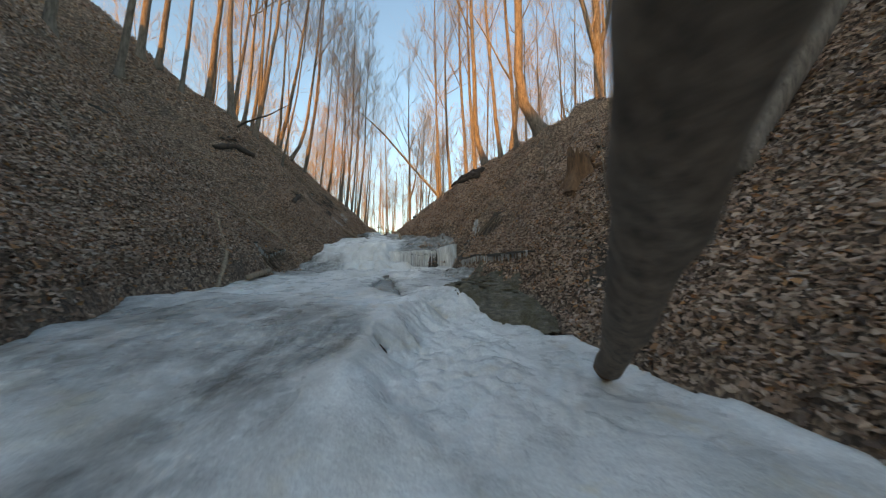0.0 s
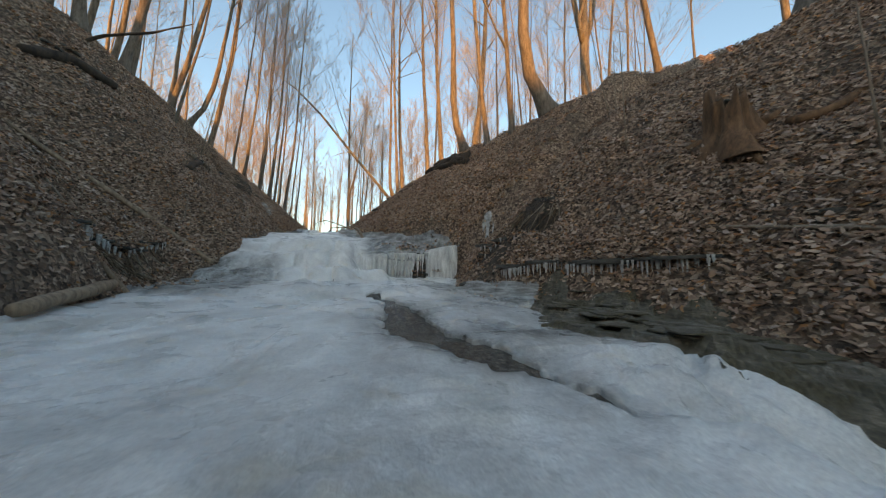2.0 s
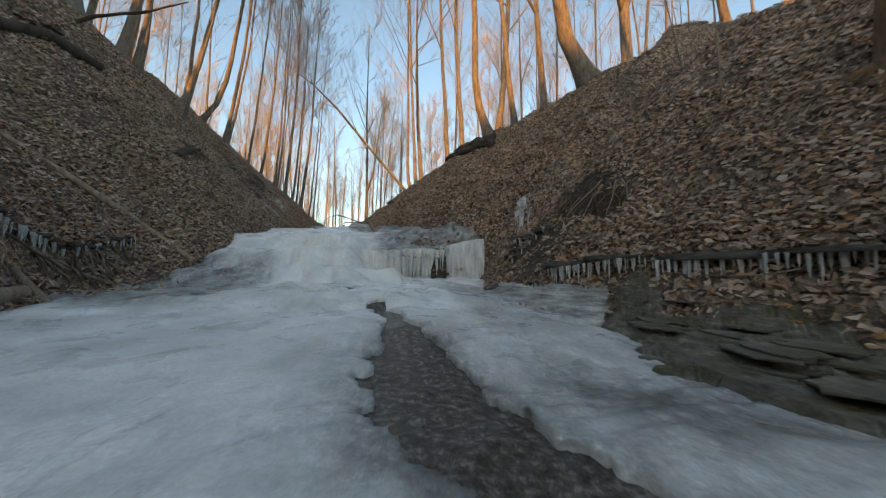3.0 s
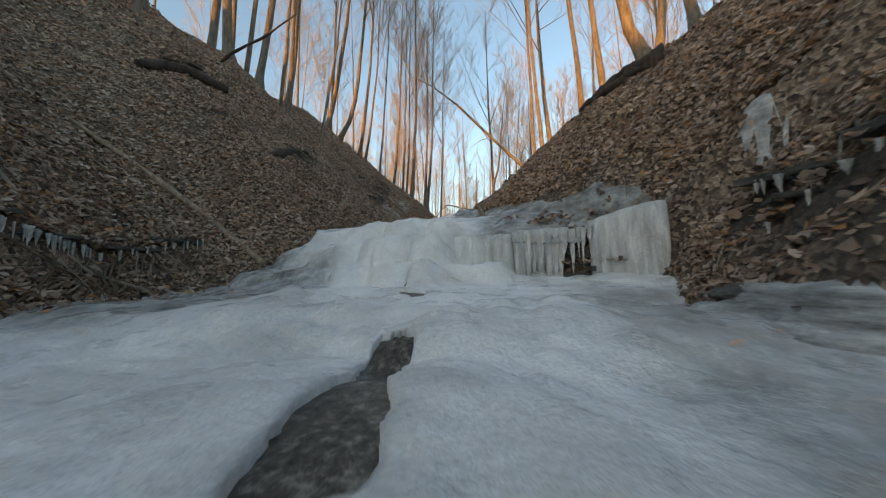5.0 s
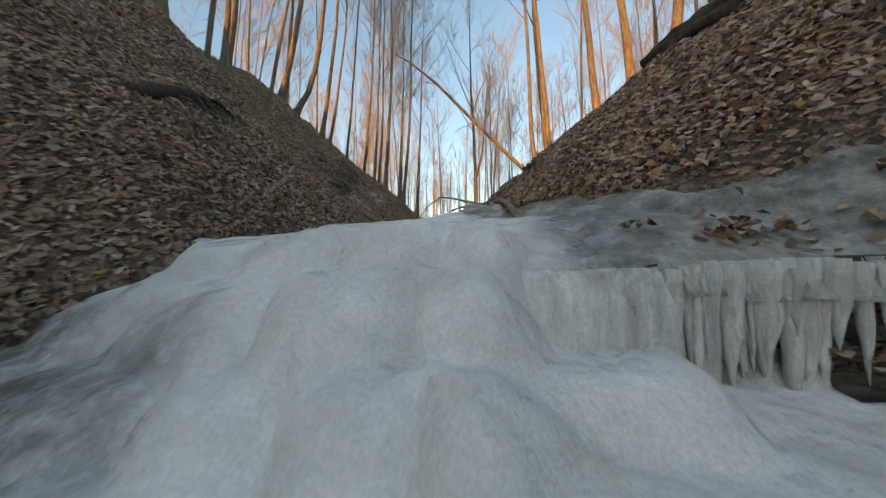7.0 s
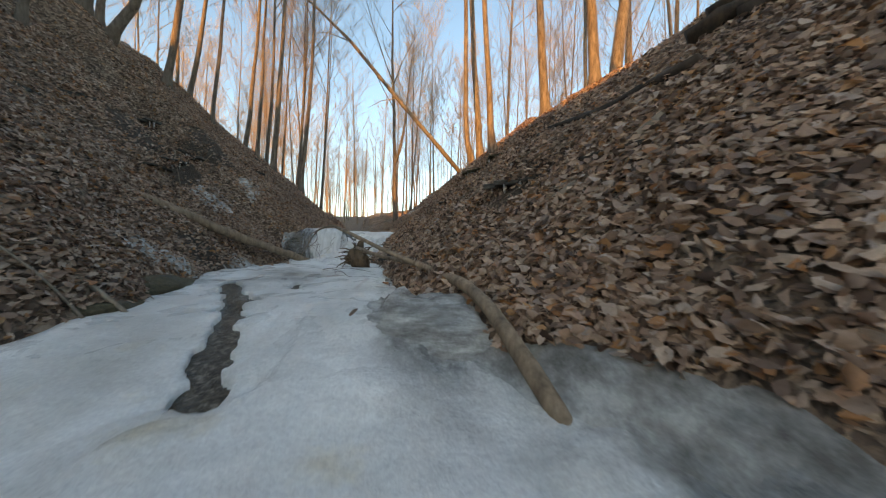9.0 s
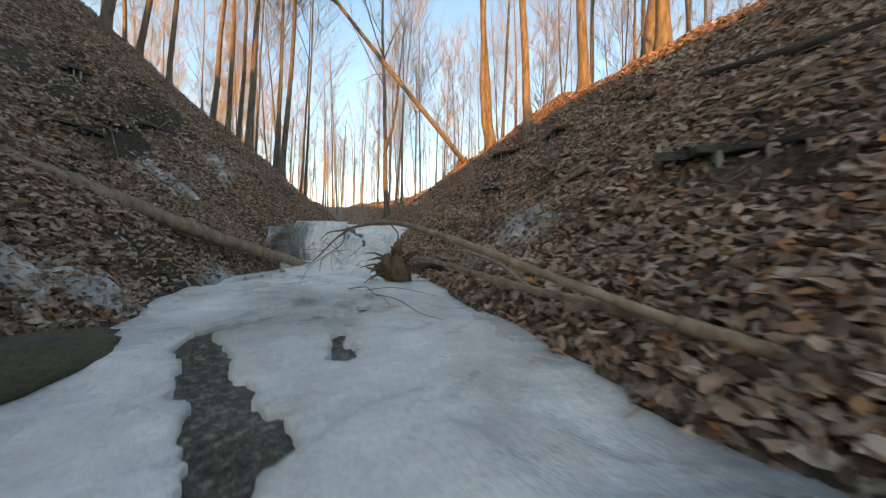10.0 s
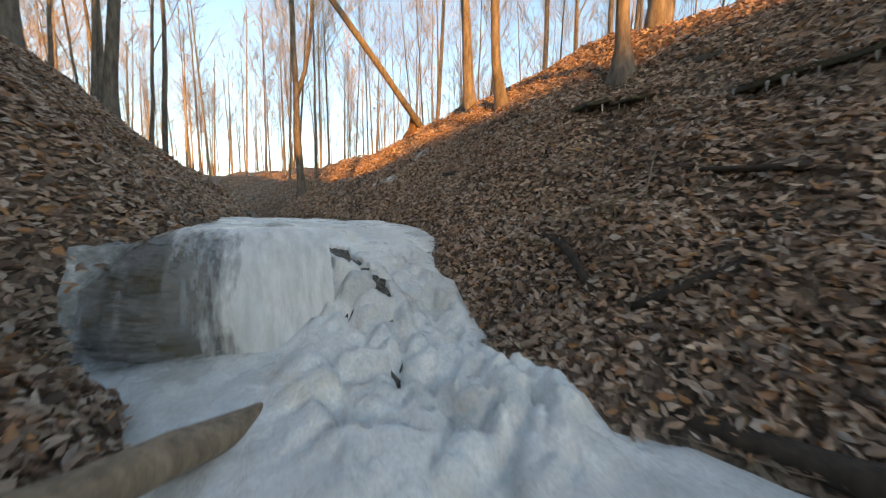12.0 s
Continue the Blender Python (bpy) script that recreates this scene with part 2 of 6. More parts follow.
def plan_ice(x, y):
    """The top of the ice: sheets, steps and lobes."""
    x, y = np.asarray(x, float), np.asarray(y, float)
    warp = 0.10 * fbm(x, y, 0.55, 71, 2) * (1 - sstep(6.3, 6.6, y) * sstep(-1.3, -0.9, x))
    z = plan_floor(x, y + warp)
    # a lower channel along the right before the first pool, and a smooth dome beside it
    low = sstep(-0.40, -0.05, x + 0.12 * fbm(x, y, 0.5, 21, 2)) * (1 - sstep(2.5, 3.2, y + 0.25 * fbm(x, y, 0.6, 22, 2)))
    z = z - 0.13 * low + 0.09 * (1 - low) * sstep(0.2, 2.0, y) * (1 - sstep(2.2, 3.4, y))
    crust = sstep(-0.40, -0.2, x) * (1 - 0.8 * sstep(0.2, 0.5, x)) * (1 - sstep(0.75, 1.0, x)) * sstep(0.9, 1.4, y) * (1 - sstep(3.0, 3.4, y))
    z = z + crust * (0.045 * knobs(x, y, 0.15, 27) + 0.02 * knobs(x, y, 0.07, 28) - 0.02)
    # lobes on the two falls and below the first lip
    fall = sstep(5.95, 6.1, y) * (1 - sstep(7.2, 7.9, y)) * (1 - 0.95 * sstep(-1.35, -1.05, x)) * (0.5 + 0.5 * sstep(-2.3, -1.85, x))
    z = z + fall * (shelves(x, y) - z) + fall * (0.025 * knobs(x, y, 0.30, 37) + 0.012 * knobs(x, y, 0.13, 34))
    foot = sstep(6.36, 6.46, y - 0.22 * (x + 1.4) + warp) * sstep(-1.5, -1.35, x) * (1 - sstep(-0.80, -0.66, x)) * (1 - sstep(6.8, 6.9, y))
    z = np.maximum(z, z + foot * (0.64 + 0.012 * knobs(x, y, 0.16, 34) - z))
    upper = sstep(11.0, 11.5, y + 0.3 * vnoise(x / 0.4, y / 0.4, 46)) * (1 - sstep(12.5, 13.1, y)) * sstep(-2.85, -2.62, x) * sstep(0.0, 0.12, plan_right(y) - x)
    z = z + upper * (0.10 * knobs(x, y, 0.125, 43) + 0.04 * knobs(x, y, 0.07, 44) + 0.07 * fbm(x, y, 0.5, 45, 2) - 0.08)
    lip = sstep(4.95, 5.2, y + warp) * (1 - sstep(5.3, 5.8, y)) * sstep(-2.0, -1.5, x) * (1 - sstep(-0.5, -0.2, x))
    z = z + lip * (0.05 * bulge(x, y, 0.16, 36) + 0.02)
    # the front edge of the upper sheet of the first pool
    nose = np.exp(-((x + 0.95) / 0.22) ** 2)
    z = z + (0.012 + 0.045 * nose) * sstep(5.06, 5.13, y + 0.5 * warp + 0.10 * nose) * (1 - sstep(5.25, 5.95, y)) * (1 - sstep(-0.1, 0.15, x))
    second = np.exp(-((x + 0.6) / 0.5) ** 2)
    z = z + 0.025 * sstep(5.60, 5.68, y + 0.6 * warp + 0.12 * second) * (1 - sstep(5.8, 6.3, y)) * (1 - sstep(-0.1, 0.15, x))
    # thin broken plates on both pools
    z = z + 0.010 * fbm(x, y, 0.55, 31, 3) + 0.006 * fbm(x, y, 0.13, 32, 2) 
    p = 2.6 * fbm(x, 1.3 * y, 0.85, 38, 2)
    z = z + 0.013 * (np.floor(p) + sstep(0.82, 1.0, p - np.floor(p)))
    return z + 0.02


def ice_z(x, y):
    return UNIT * plan_ice(np.asarray(x, float) / UNIT, np.asarray(y, float) / UNIT)


# open water: strips of (x, y, half width)
LEADS = [[(-0.58, 4.55, 0.05), (-0.65, 4.8, 0.06), (-0.74, 4.95, 0.08), (-0.82, 5.08, 0.17), (-0.95, 5.28, 0.23), (-1.10, 5.6, 0.28), (-1.22, 6.1, 0.29), (-1.22, 6.5, 0.24), (-1.24, 6.75, 0.17)],
         [(-1.24, 6.75, 0.17), (-1.26, 6.95, 0.13), (-1.31, 7.2, 0.13), (-1.36, 7.5, 0.14), (-1.42, 7.75, 0.11), (-1.46, 7.9, 0.13), (-1.48, 8.02, 0.14)],
         [(-2.36, 9.67, 0.03), (-2.2, 9.72, 0.10), (-2.0, 9.68, 0.14), (-1.88, 9.5, 0.08), (-1.87, 9.28, 0.10)],
         [(-2.66, 9.0, 0.05), (-2.45, 8.98, 0.04)],
         [(-2.12, 9.06, 0.04), (-2.0, 9.12, 0.05)],
         [(-3.12, 13.1, 0.10), (-3.3, 13.5, 0.12), (-3.5, 14.0, 0.09), (-3.68, 14.5, 0.14), (-3.95, 14.85, 0.13), (-4.22, 15.2, 0.10), (-4.25, 15.48, 0.09), (-4.05, 15.70, 0.06)],
         [(-3.42, 16.35, 0.05), (-3.42, 15.95, 0.05), (-3.45, 15.6, 0.05), (-3.52, 15.2, 0.07), (-3.47, 15.0, 0.09)],
         [(-4.15, 20.95, 0.13), (-3.92, 20.6, 0.12), (-3.83, 20.2, 0.09), (-3.75, 19.75, 0.06), (-3.74, 19.6, 0.04)],
         [(-4.08, 19.05, 0.03), (-4.0, 19.0, 0.05)],
         [(-0.62, 2.62, 0.04), (-0.5, 2.66, 0.06)]]


def open_water(x, y):
    d = np.full(np.shape(x), 9.0)
    for path in LEADS:
        d = np.minimum(d, near_path(x, y, path))
    return d + 0.03 + 0.045 * fbm(x, y, 0.16, 51, 3, 0.5)
# ---- end of ice ----

# ---- materials ----
def material(name, rough=0.6, metal=0.0):
    m = bpy.data.materials.new(name)
    m.use_nodes = True
    b = m.node_tree.nodes["Principled BSDF"]
    b.inputs["Roughness"].default_value, b.inputs["Metallic"].default_value = rough, metal
    return m, m.node_tree.nodes, m.node_tree.links, b


def ramp(nodes, links, source, stops):
    r = nodes.new("ShaderNodeValToRGB")
    while len(r.color_ramp.elements) < len(stops):
        r.color_ramp.elements.new(0.5)
    for e, (pos, col) in zip(r.color_ramp.elements, stops):
        e.position, e.color = pos, (*col, 1)
    links.new(source, r.inputs[0])
    return r.outputs[0]


def tex_noise(nodes, links, scale, detail=4, rough=0.55, stretch=None):
    n = nodes.new("ShaderNodeTexNoise")
    n.inputs["Scale"].default_value, n.inputs["Detail"].default_value, n.inputs["Roughness"].default_value = scale, detail, rough
    c = nodes.new("ShaderNodeTexCoord")
    if stretch:
        mp = nodes.new("ShaderNodeMapping")
        mp.inputs["Scale"].default_value = stretch
        links.new(c.outputs["Object"], mp.inputs[0])
        links.new(mp.outputs[0], n.inputs[0])
    else:
        links.new(c.outputs["Object"], n.inputs[0])
    return n.outputs[0]


def bump(nodes, links, bsdf, height, strength=0.5, distance=0.01):
    b = nodes.new("ShaderNodeBump")
    b.inputs["Strength"].default_value, b.inputs["Distance"].default_value = strength, distance
    links.new(height, b.inputs["Height"])
    links.new(b.outputs[0], bsdf.inputs["Normal"])


def mix(nodes, links, fac, a, b):
    n = nodes.new("ShaderNodeMix")
    n.data_type = "RGBA"
    links.new(fac, n.inputs["Factor"])
    for v, s in ((a, n.inputs["A"]), (b, n.inputs["B"])):
        if isinstance(v, tuple):
            s.default_value = (*v, 1)
        else:
            links.new(v, s)
    return n.outputs["Result"]


def multiply(n, l, a, b):
    mx = n.new("ShaderNodeMix")
    mx.data_type, mx.blend_type = "RGBA", "MULTIPLY"
    mx.inputs["Factor"].default_value = 1
    l.new(a, mx.inputs["A"]), l.new(b, mx.inputs["B"])
    return mx.outputs["Result"]


def make_soil():
    """Matted old leaves over dark earth."""
    m, n, l, b = material("litter_soil", 0.9)
    c = n.new("ShaderNodeTexCoord")
    v = n.new("ShaderNodeTexVoronoi")
    v.inputs["Scale"].default_value, v.inputs["Randomness"].default_value = 27, 1.0
    wob = n.new("ShaderNodeTexNoise")
    wob.inputs["Scale"].default_value = 9
    add = n.new("ShaderNodeVectorMath")
    add.operation = "MULTIPLY_ADD"
    add.inputs[1].default_value = (0.12, 0.12, 0.12)
    l.new(c.outputs["Object"], wob.inputs[0]), l.new(wob.outputs[1], add.inputs[0]), l.new(c.outputs["Object"], add.inputs[2])
    l.new(add.outputs[0], v.inputs[0])
    sep = n.new("ShaderNodeSeparateColor")
    l.new(v.outputs["Color"], sep.inputs[0])
    leafy = ramp(n, l, sep.outputs[0], [(0.0, (0.06, 0.04, 0.028)), (0.45, (0.21, 0.142, 0.10)), (0.8, (0.38, 0.27, 0.19)), (1.0, (0.52, 0.40, 0.30))])
    grain = ramp(n, l, tex_noise(n, l, 40, 5, 0.7), [(0.3, (0.65, 0.65, 0.65)), (0.65, (1.05, 1.05, 1.05))])
    earth = ramp(n, l, tex_noise(n, l, 26, 5, 0.7), [(0.3, (0.03, 0.024, 0.018)), (0.7, (0.12, 0.095, 0.072))])
    at = n.new("ShaderNodeAttribute")
    at.attribute_name = "bare"
    bare = at.outputs["Fac"]
    l.new(mix(n, l, bare, multiply(n, l, leafy, grain), earth), b.inputs["Base Color"])
    d = n.new("ShaderNodeMath")
    d.operation = "ADD"
    l.new(v.outputs["Distance"], d.inputs[0]), l.new(tex_noise(n, l, 30, 4, 0.7), d.inputs[1])
    bump(n, l, b, d.outputs[0], 1.0, 0.03)
    return m


def make_ice(name="creek_ice", fixed=None, dark=1.0, run=None):
    """Cloudy to clear ice: white rime, grey clear ice over dark ground, fine bubbles and cracks."""
    m, n, l, b = material(name, 0.3)
    white = ramp(n, l, tex_noise(n, l, 1.6, 6, 0.62, run), [(0.34, (0.66, 0.67, 0.65)), (0.5, (0.77, 0.785, 0.765)), (0.64, (0.86, 0.88, 0.86))])
    grey = ramp(n, l, tex_noise(n, l, 5.0, 6, 0.68, run or (1, 0.6, 1)), [(p, tuple(v * dark for v in c)) for p, c in ((0.34, (0.15, 0.147, 0.134)), (0.5, (0.33, 0.337, 0.322)), (0.64, (0.55, 0.57, 0.55)))])
    if fixed is None:
        at = n.new("ShaderNodeAttribute")
        at.attribute_name = "clear"
        share = at.outputs["Fac"]
    else:
        val = n.new("ShaderNodeValue")
        val.outputs[0].default_value = fixed
        share = val.outputs[0]
    ad = n.new("ShaderNodeMath")
    ad.operation = "ADD"
    l.new(share, ad.inputs[0]), l.new(tex_noise(n, l, 1.1, 5, 0.65, run), ad.inputs[1])
    fac = ramp(n, l, ad.outputs[0], [(0.50, (0, 0, 0)), (1.04, (1, 1, 1))])
    bubble = ramp(n, l, tex_noise(n, l, 24, 4, 0.72, (1, 0.7, 1)), [(0.42, (0.85, 0.85, 0.85)), (0.54, (1, 1, 1)), (0.68, (1.35, 1.35, 1.35))])
    base = mix(n, l, fac, white, multiply(n, l, grey, bubble) if fixed is None else grey)
    fleck = ramp(n, l, tex_noise(n, l, 55, 4, 0.75), [(0.34, (0.84, 0.84, 0.85)), (0.62, (1.05, 1.05, 1.05))])
    wavelet = ramp(n, l, tex_noise(n, l, 7, 5, 0.7, (0.55, 2.4, 1)), [(0.32, (0.92, 0.92, 0.915)), (0.66, (1.03, 1.03, 1.03))])
    base = multiply(n, l, base, wavelet)
    if fixed is None:
        thin = ramp(n, l, tex_noise(n, l, 1.5, 3, 0.5, (1, 0.8, 1)), [(0.53, (1, 1, 1)), (0.70, (0.82, 0.81, 0.78))])
        base = multiply(n, l, base, thin)
    stain = ramp(n, l, tex_noise(n, l, 2.3, 4, 0.6, (1, 1, 1.3)), [(0.60, (1, 1, 1)), (0.76, (0.93, 0.84, 0.70))])
    l.new(multiply(n, l, multiply(n, l, base, fleck), stain), b.inputs["Base Color"])
    l.new(ramp(n, l, tex_noise(n, l, 3, 4), [(0.35, (0.16, 0.16, 0.16)), (0.65, (0.5, 0.5, 0.5))]), b.inputs["Roughness"])
    b.inputs["IOR"].default_value = 1.31
    b.inputs["Subsurface Weight"].default_value = 0.12
    b.inputs["Subsurface Radius"].default_value = (0.05, 0.07, 0.08)
    b.inputs["Subsurface Scale"].default_value = 0.5
    h = n.new("ShaderNodeMath")
    h.operation = "MULTIPLY_ADD"
    h.inputs[1].default_value = 0.35
    l.new(tex_noise(n, l, 60, 4, 0.7), h.inputs[0]), l.new(tex_noise(n, l, 11, 6, 0.66), h.inputs[2])
    if fixed is None:
        # frozen spray: small knobs
        vo = n.new("ShaderNodeTexVoronoi")
        vo.feature = "SMOOTH_F1"
        vo.inputs["Scale"].default_value, vo.inputs["Smoothness"].default_value = 10, 0.25
        c = n.new("ShaderNodeTexCoord")
        l.new(c.outputs["Object"], vo.inputs[0])
        lo = n.new("ShaderNodeAttribute")
        lo.attribute_name = "lobed"
        kn = n.new("ShaderNodeMath")
        kn.operation = "MULTIPLY"
        l.new(vo.outputs["Distance"], kn.inputs[0]), l.new(lo.outputs["Fac"], kn.inputs[1])
        sm = n.new("ShaderNodeMath")
        sm.operation = "MULTIPLY_ADD"
        sm.inputs[1].default_value = -1.6
        l.new(kn.outputs[0], sm.inputs[0]), l.new(h.outputs[0], sm.inputs[2])
        h = sm
    bump(n, l, b, h.outputs[0], 0.65, 0.028)
    return m


def make_water():
    m, n, l, b = material("creek_water", 0.12)
    l.new(ramp(n, l, tex_noise(n, l, 26, 6, 0.75), [(0.36, (0.02, 0.018, 0.014)), (0.52, (0.085, 0.075, 0.06)), (0.66, (0.24, 0.215, 0.18))]), b.inputs["Base Color"])
    bump(n, l, b, tex_noise(n, l, 18, 5, 0.65), 0.8, 0.02)
    b.inputs["IOR"].default_value = 1.33
    return m


def make_rock(name, moss=0.0, tint=((0.04, 0.038, 0.033), (0.10, 0.095, 0.082), (0.19, 0.175, 0.15))):
    m, n, l, b = material(name, 0.75)
    c = ramp(n, l, tex_noise(n, l, 9, 6, 0.7, (1, 1, 4)), [(0.3, tint[0]), (0.55, tint[1]), (0.75, tint[2])])
    if moss:
        g = ramp(n, l, tex_noise(n, l, 45, 4, 0.7), [(0.3, (0.045, 0.039, 0.021)), (0.7, (0.135, 0.116, 0.064))])
        c = mix(n, l, ramp(n, l, tex_noise(n, l, 3.5, 4, 0.6), [(0.58 - moss * 0.3, (0, 0, 0)), (0.70 - moss * 0.3, (1, 1, 1))]), c, g)
    l.new(c, b.inputs["Base Color"])
    bump(n, l, b, tex_noise(n, l, 24, 6, 0.7, (1, 1, 3)), 0.9, 0.02)
    return m


def make_bark(name, dark, light, scale=1.0):
    m, n, l, b = material(name, 0.9)
    c = ramp(n, l, tex_noise(n, l, 14 * scale, 6, 0.7, (1, 1, 0.22)), [(0.32, dark), (0.68, light)])
    l.new(c, b.inputs["Base Color"])
    bump(n, l, b, tex_noise(n, l, 30 * scale, 5, 0.7, (1, 1, 0.15)), 0.8, 0.01)
    return m


SOIL, ICE, WATER = make_soil(), make_ice(), make_water()
GLAZE, HANG = make_ice("grey_glaze_ice", 0.85, 0.86), make_ice("icicle_ice", 0.28, 1.35, (2.2, 2.2, 0.35))
SHALE = make_rock("brown_shale", 0.35, ((0.06, 0.054, 0.041), (0.15, 0.134, 0.10), (0.33, 0.30, 0.245)))
WET = make_rock("wet_grey_shale", 0.25, ((0.09, 0.088, 0.08), (0.20, 0.195, 0.18), (0.33, 0.325, 0.31)))


def make_film():
    """Thin clear ice: rock shows through where it is thin; runs of whiter ice go down it."""
    m, n, l, b = material("clear_film_ice", 0.22)
    at = n.new("ShaderNodeAttribute")
    at.attribute_name = "thick"
    ad = n.new("ShaderNodeMath")
    ad.operation = "ADD"
    l.new(at.outputs["Fac"], ad.inputs[0]), l.new(tex_noise(n, l, 5, 5, 0.65, (3.0, 1, 0.55)), ad.inputs[1])
    l.new(ramp(n, l, ad.outputs[0], [(0.42, (0.06, 0.06, 0.06)), (1.05, (0.95, 0.95, 0.95))]), b.inputs["Alpha"])
    rime = ramp(n, l, tex_noise(n, l, 6, 5, 0.65, (2.2, 1, 0.5)), [(0.35, (0.58, 0.60, 0.59)), (0.65, (0.80, 0.82, 0.81))])
    thin = ramp(n, l, tex_noise(n, l, 6, 5, 0.65, (2.2, 1, 0.5)), [(0.35, (0.24, 0.245, 0.24)), (0.65, (0.48, 0.50, 0.50))])
    l.new(mix(n, l, ramp(n, l, ad.outputs[0], [(0.65, (0, 0, 0)), (1.15, (1, 1, 1))]), thin, rime), b.inputs["Base Color"])
    b.inputs["IOR"].default_value = 1.31
    bump(n, l, b, tex_noise(n, l, 14, 5, 0.65, (2, 1, 0.6)), 0.6, 0.02)
    return m


FILM = make_film()
SEEP_ICE = make_ice("seep_ice", 0.5, 1.3)
ROCK, MOSSY = make_rock("dark_shale"), make_rock("mossy_shale", 0.7)
BARK = make_bark("grey_bark", (0.06, 0.049, 0.038), (0.235, 0.20, 0.165))
TWIG = make_bark("twig_bark", (0.17, 0.135, 0.10), (0.34, 0.28, 0.215))
ROTTEN = make_bark("rotten_wood", (0.016, 0.013, 0.010), (0.075, 0.055, 0.040))
STUMP = make_bark("broken_wood", (0.06, 0.032, 0.016), (0.23, 0.125, 0.062))
DEADWOOD = make_bark("dead_wood", (0.13, 0.092, 0.062), (0.40, 0.30, 0.205))
OLDWOOD = make_bark("old_wood", (0.05, 0.034, 0.023), (0.19, 0.132, 0.092))
ROOTS = make_bark("earthy_roots", (0.045, 0.030, 0.019), (0.20, 0.14, 0.085))

# ---- builders ----
def link_mesh(name, verts, faces, mat, parent=None, label="", smooth=False):
    me = bpy.data.meshes.new(name)
    me.from_pydata(verts, [], faces)
    me.materials.append(mat)
    if smooth:
        me.polygons.foreach_set("use_smooth", [True] * len(me.polygons))
    ob = new(name, me)
    ob.parent = parent
    if label:
        ob["label"] = label
    return ob


def thing(name, label, category, group="", kind="", at=None):
    ob = new(name)
    ob.empty_display_size = 0.1
    if at is not None:
        ob.matrix_basis = Matrix.Translation(at)
    return tagged(ob, label, category, group, kind)


def grid_mesh(name, xs, ys, height, mat, keep=None, smooth=True):
    """A sheet over a plan of xs and ys; keep drops the squares that it is false for."""
    gx, gy = np.meshgrid(xs, ys)
    gz = height(gx, gy)
    nx = len(xs)
    j, i = np.meshgrid(np.arange(len(ys) - 1), np.arange(nx - 1), indexing="ij")
    a = (j * nx + i).ravel()
    quads = np.stack([a, a + 1, a + nx + 1, a + nx], 1)
    if keep is not None:
        quads = quads[keep(gx, gy, gz).ravel()[quads].all(1)]
    used = np.unique(quads)
    remap = np.zeros(gx.size, np.int64)
    remap[used] = np.arange(len(used))
    co = np.stack([gx.ravel(), gy.ravel(), gz.ravel()], 1)[used]
    quads = remap[quads]
    me = bpy.data.meshes.new(name)
    me.vertices.add(len(co)), me.vertices.foreach_set("co", co.ravel())
    me.loops.add(quads.size), me.loops.foreach_set("vertex_index", quads.ravel())
    me.polygons.add(len(quads)), me.polygons.foreach_set("loop_start", np.arange(0, quads.size, 4))
    me.polygons.foreach_set("use_smooth", np.full(len(quads), smooth))
    me.materials.append(mat)
    me.update(calc_edges=True)
    return new(name, me)


def tube(points, radii, sides=8, verts=None, faces=None, wobble=0.0, cap=True):
    """A tapered tube through points, appended to verts and faces."""
    verts = [] if verts is None else verts
    faces = [] if faces is None else faces
    base, n = len(verts), len(points)
    pts = [Vector(p) for p in points]
    side = None
    for k, p in enumerate(pts):
        d = (pts[min(k + 1, n - 1)] - pts[max(k - 1, 0)]).normalized()
        if side is None:
            side = d.orthogonal().normalized()
        side = (side - d * side.dot(d)).normalized()
        up = d.cross(side)
        for s in range(sides):
            a = 2 * math.pi * s / sides
            r = radii[k] * (1 + wobble * math.sin(3 * a + k * 1.7) + wobble * math.sin(2 * a - k * 0.9))
            verts.append(p + (side * math.cos(a) + up * math.sin(a)) * r)
    for k in range(n - 1):
        for s in range(sides):
            a, b = base + k * sides + s, base + k * sides + (s + 1) % sides
            faces.append((a, b, b + sides, a + sides))
    if cap and sides > 3:
        faces.append(tuple(base + s for s in reversed(range(sides))))
        faces.append(tuple(base + (n - 1) * sides + s for s in range(sides)))
    return verts, faces


# ---- ground and ice ----
def spread(lo, hi, step, far_lo, far_hi, grow=1.12):
    core = list(np.arange(lo, hi, step))
    s, a = step, [core[0]]
    while a[-1] > far_lo:
        s *= grow
        a.append(a[-1] - s)
    s, b = step, [core[-1]]
    while b[-1] < far_hi:
        s *= grow
        b.append(b[-1] + s)
    return np.array(a[:0:-1] + core + b[1:])


ground = grid_mesh("ground", spread(-11, 8, 0.09, -500, 500), spread(-3, 27, 0.09, -300, 900), ground_z, SOIL)
bare = ground.data.attributes.new("bare", "FLOAT", "POINT")
co = np.zeros(len(ground.data.vertices) * 3, np.float32)
ground.data.vertices.foreach_get("co", co)
bare.data.foreach_set("value", bare_earth(co[0::3].astype(float), co[1::3].astype(float)).astype(np.float32))
tagged(ground, "steep leaf-covered earth banks of a wooded ravine", "ground", kind="structure")


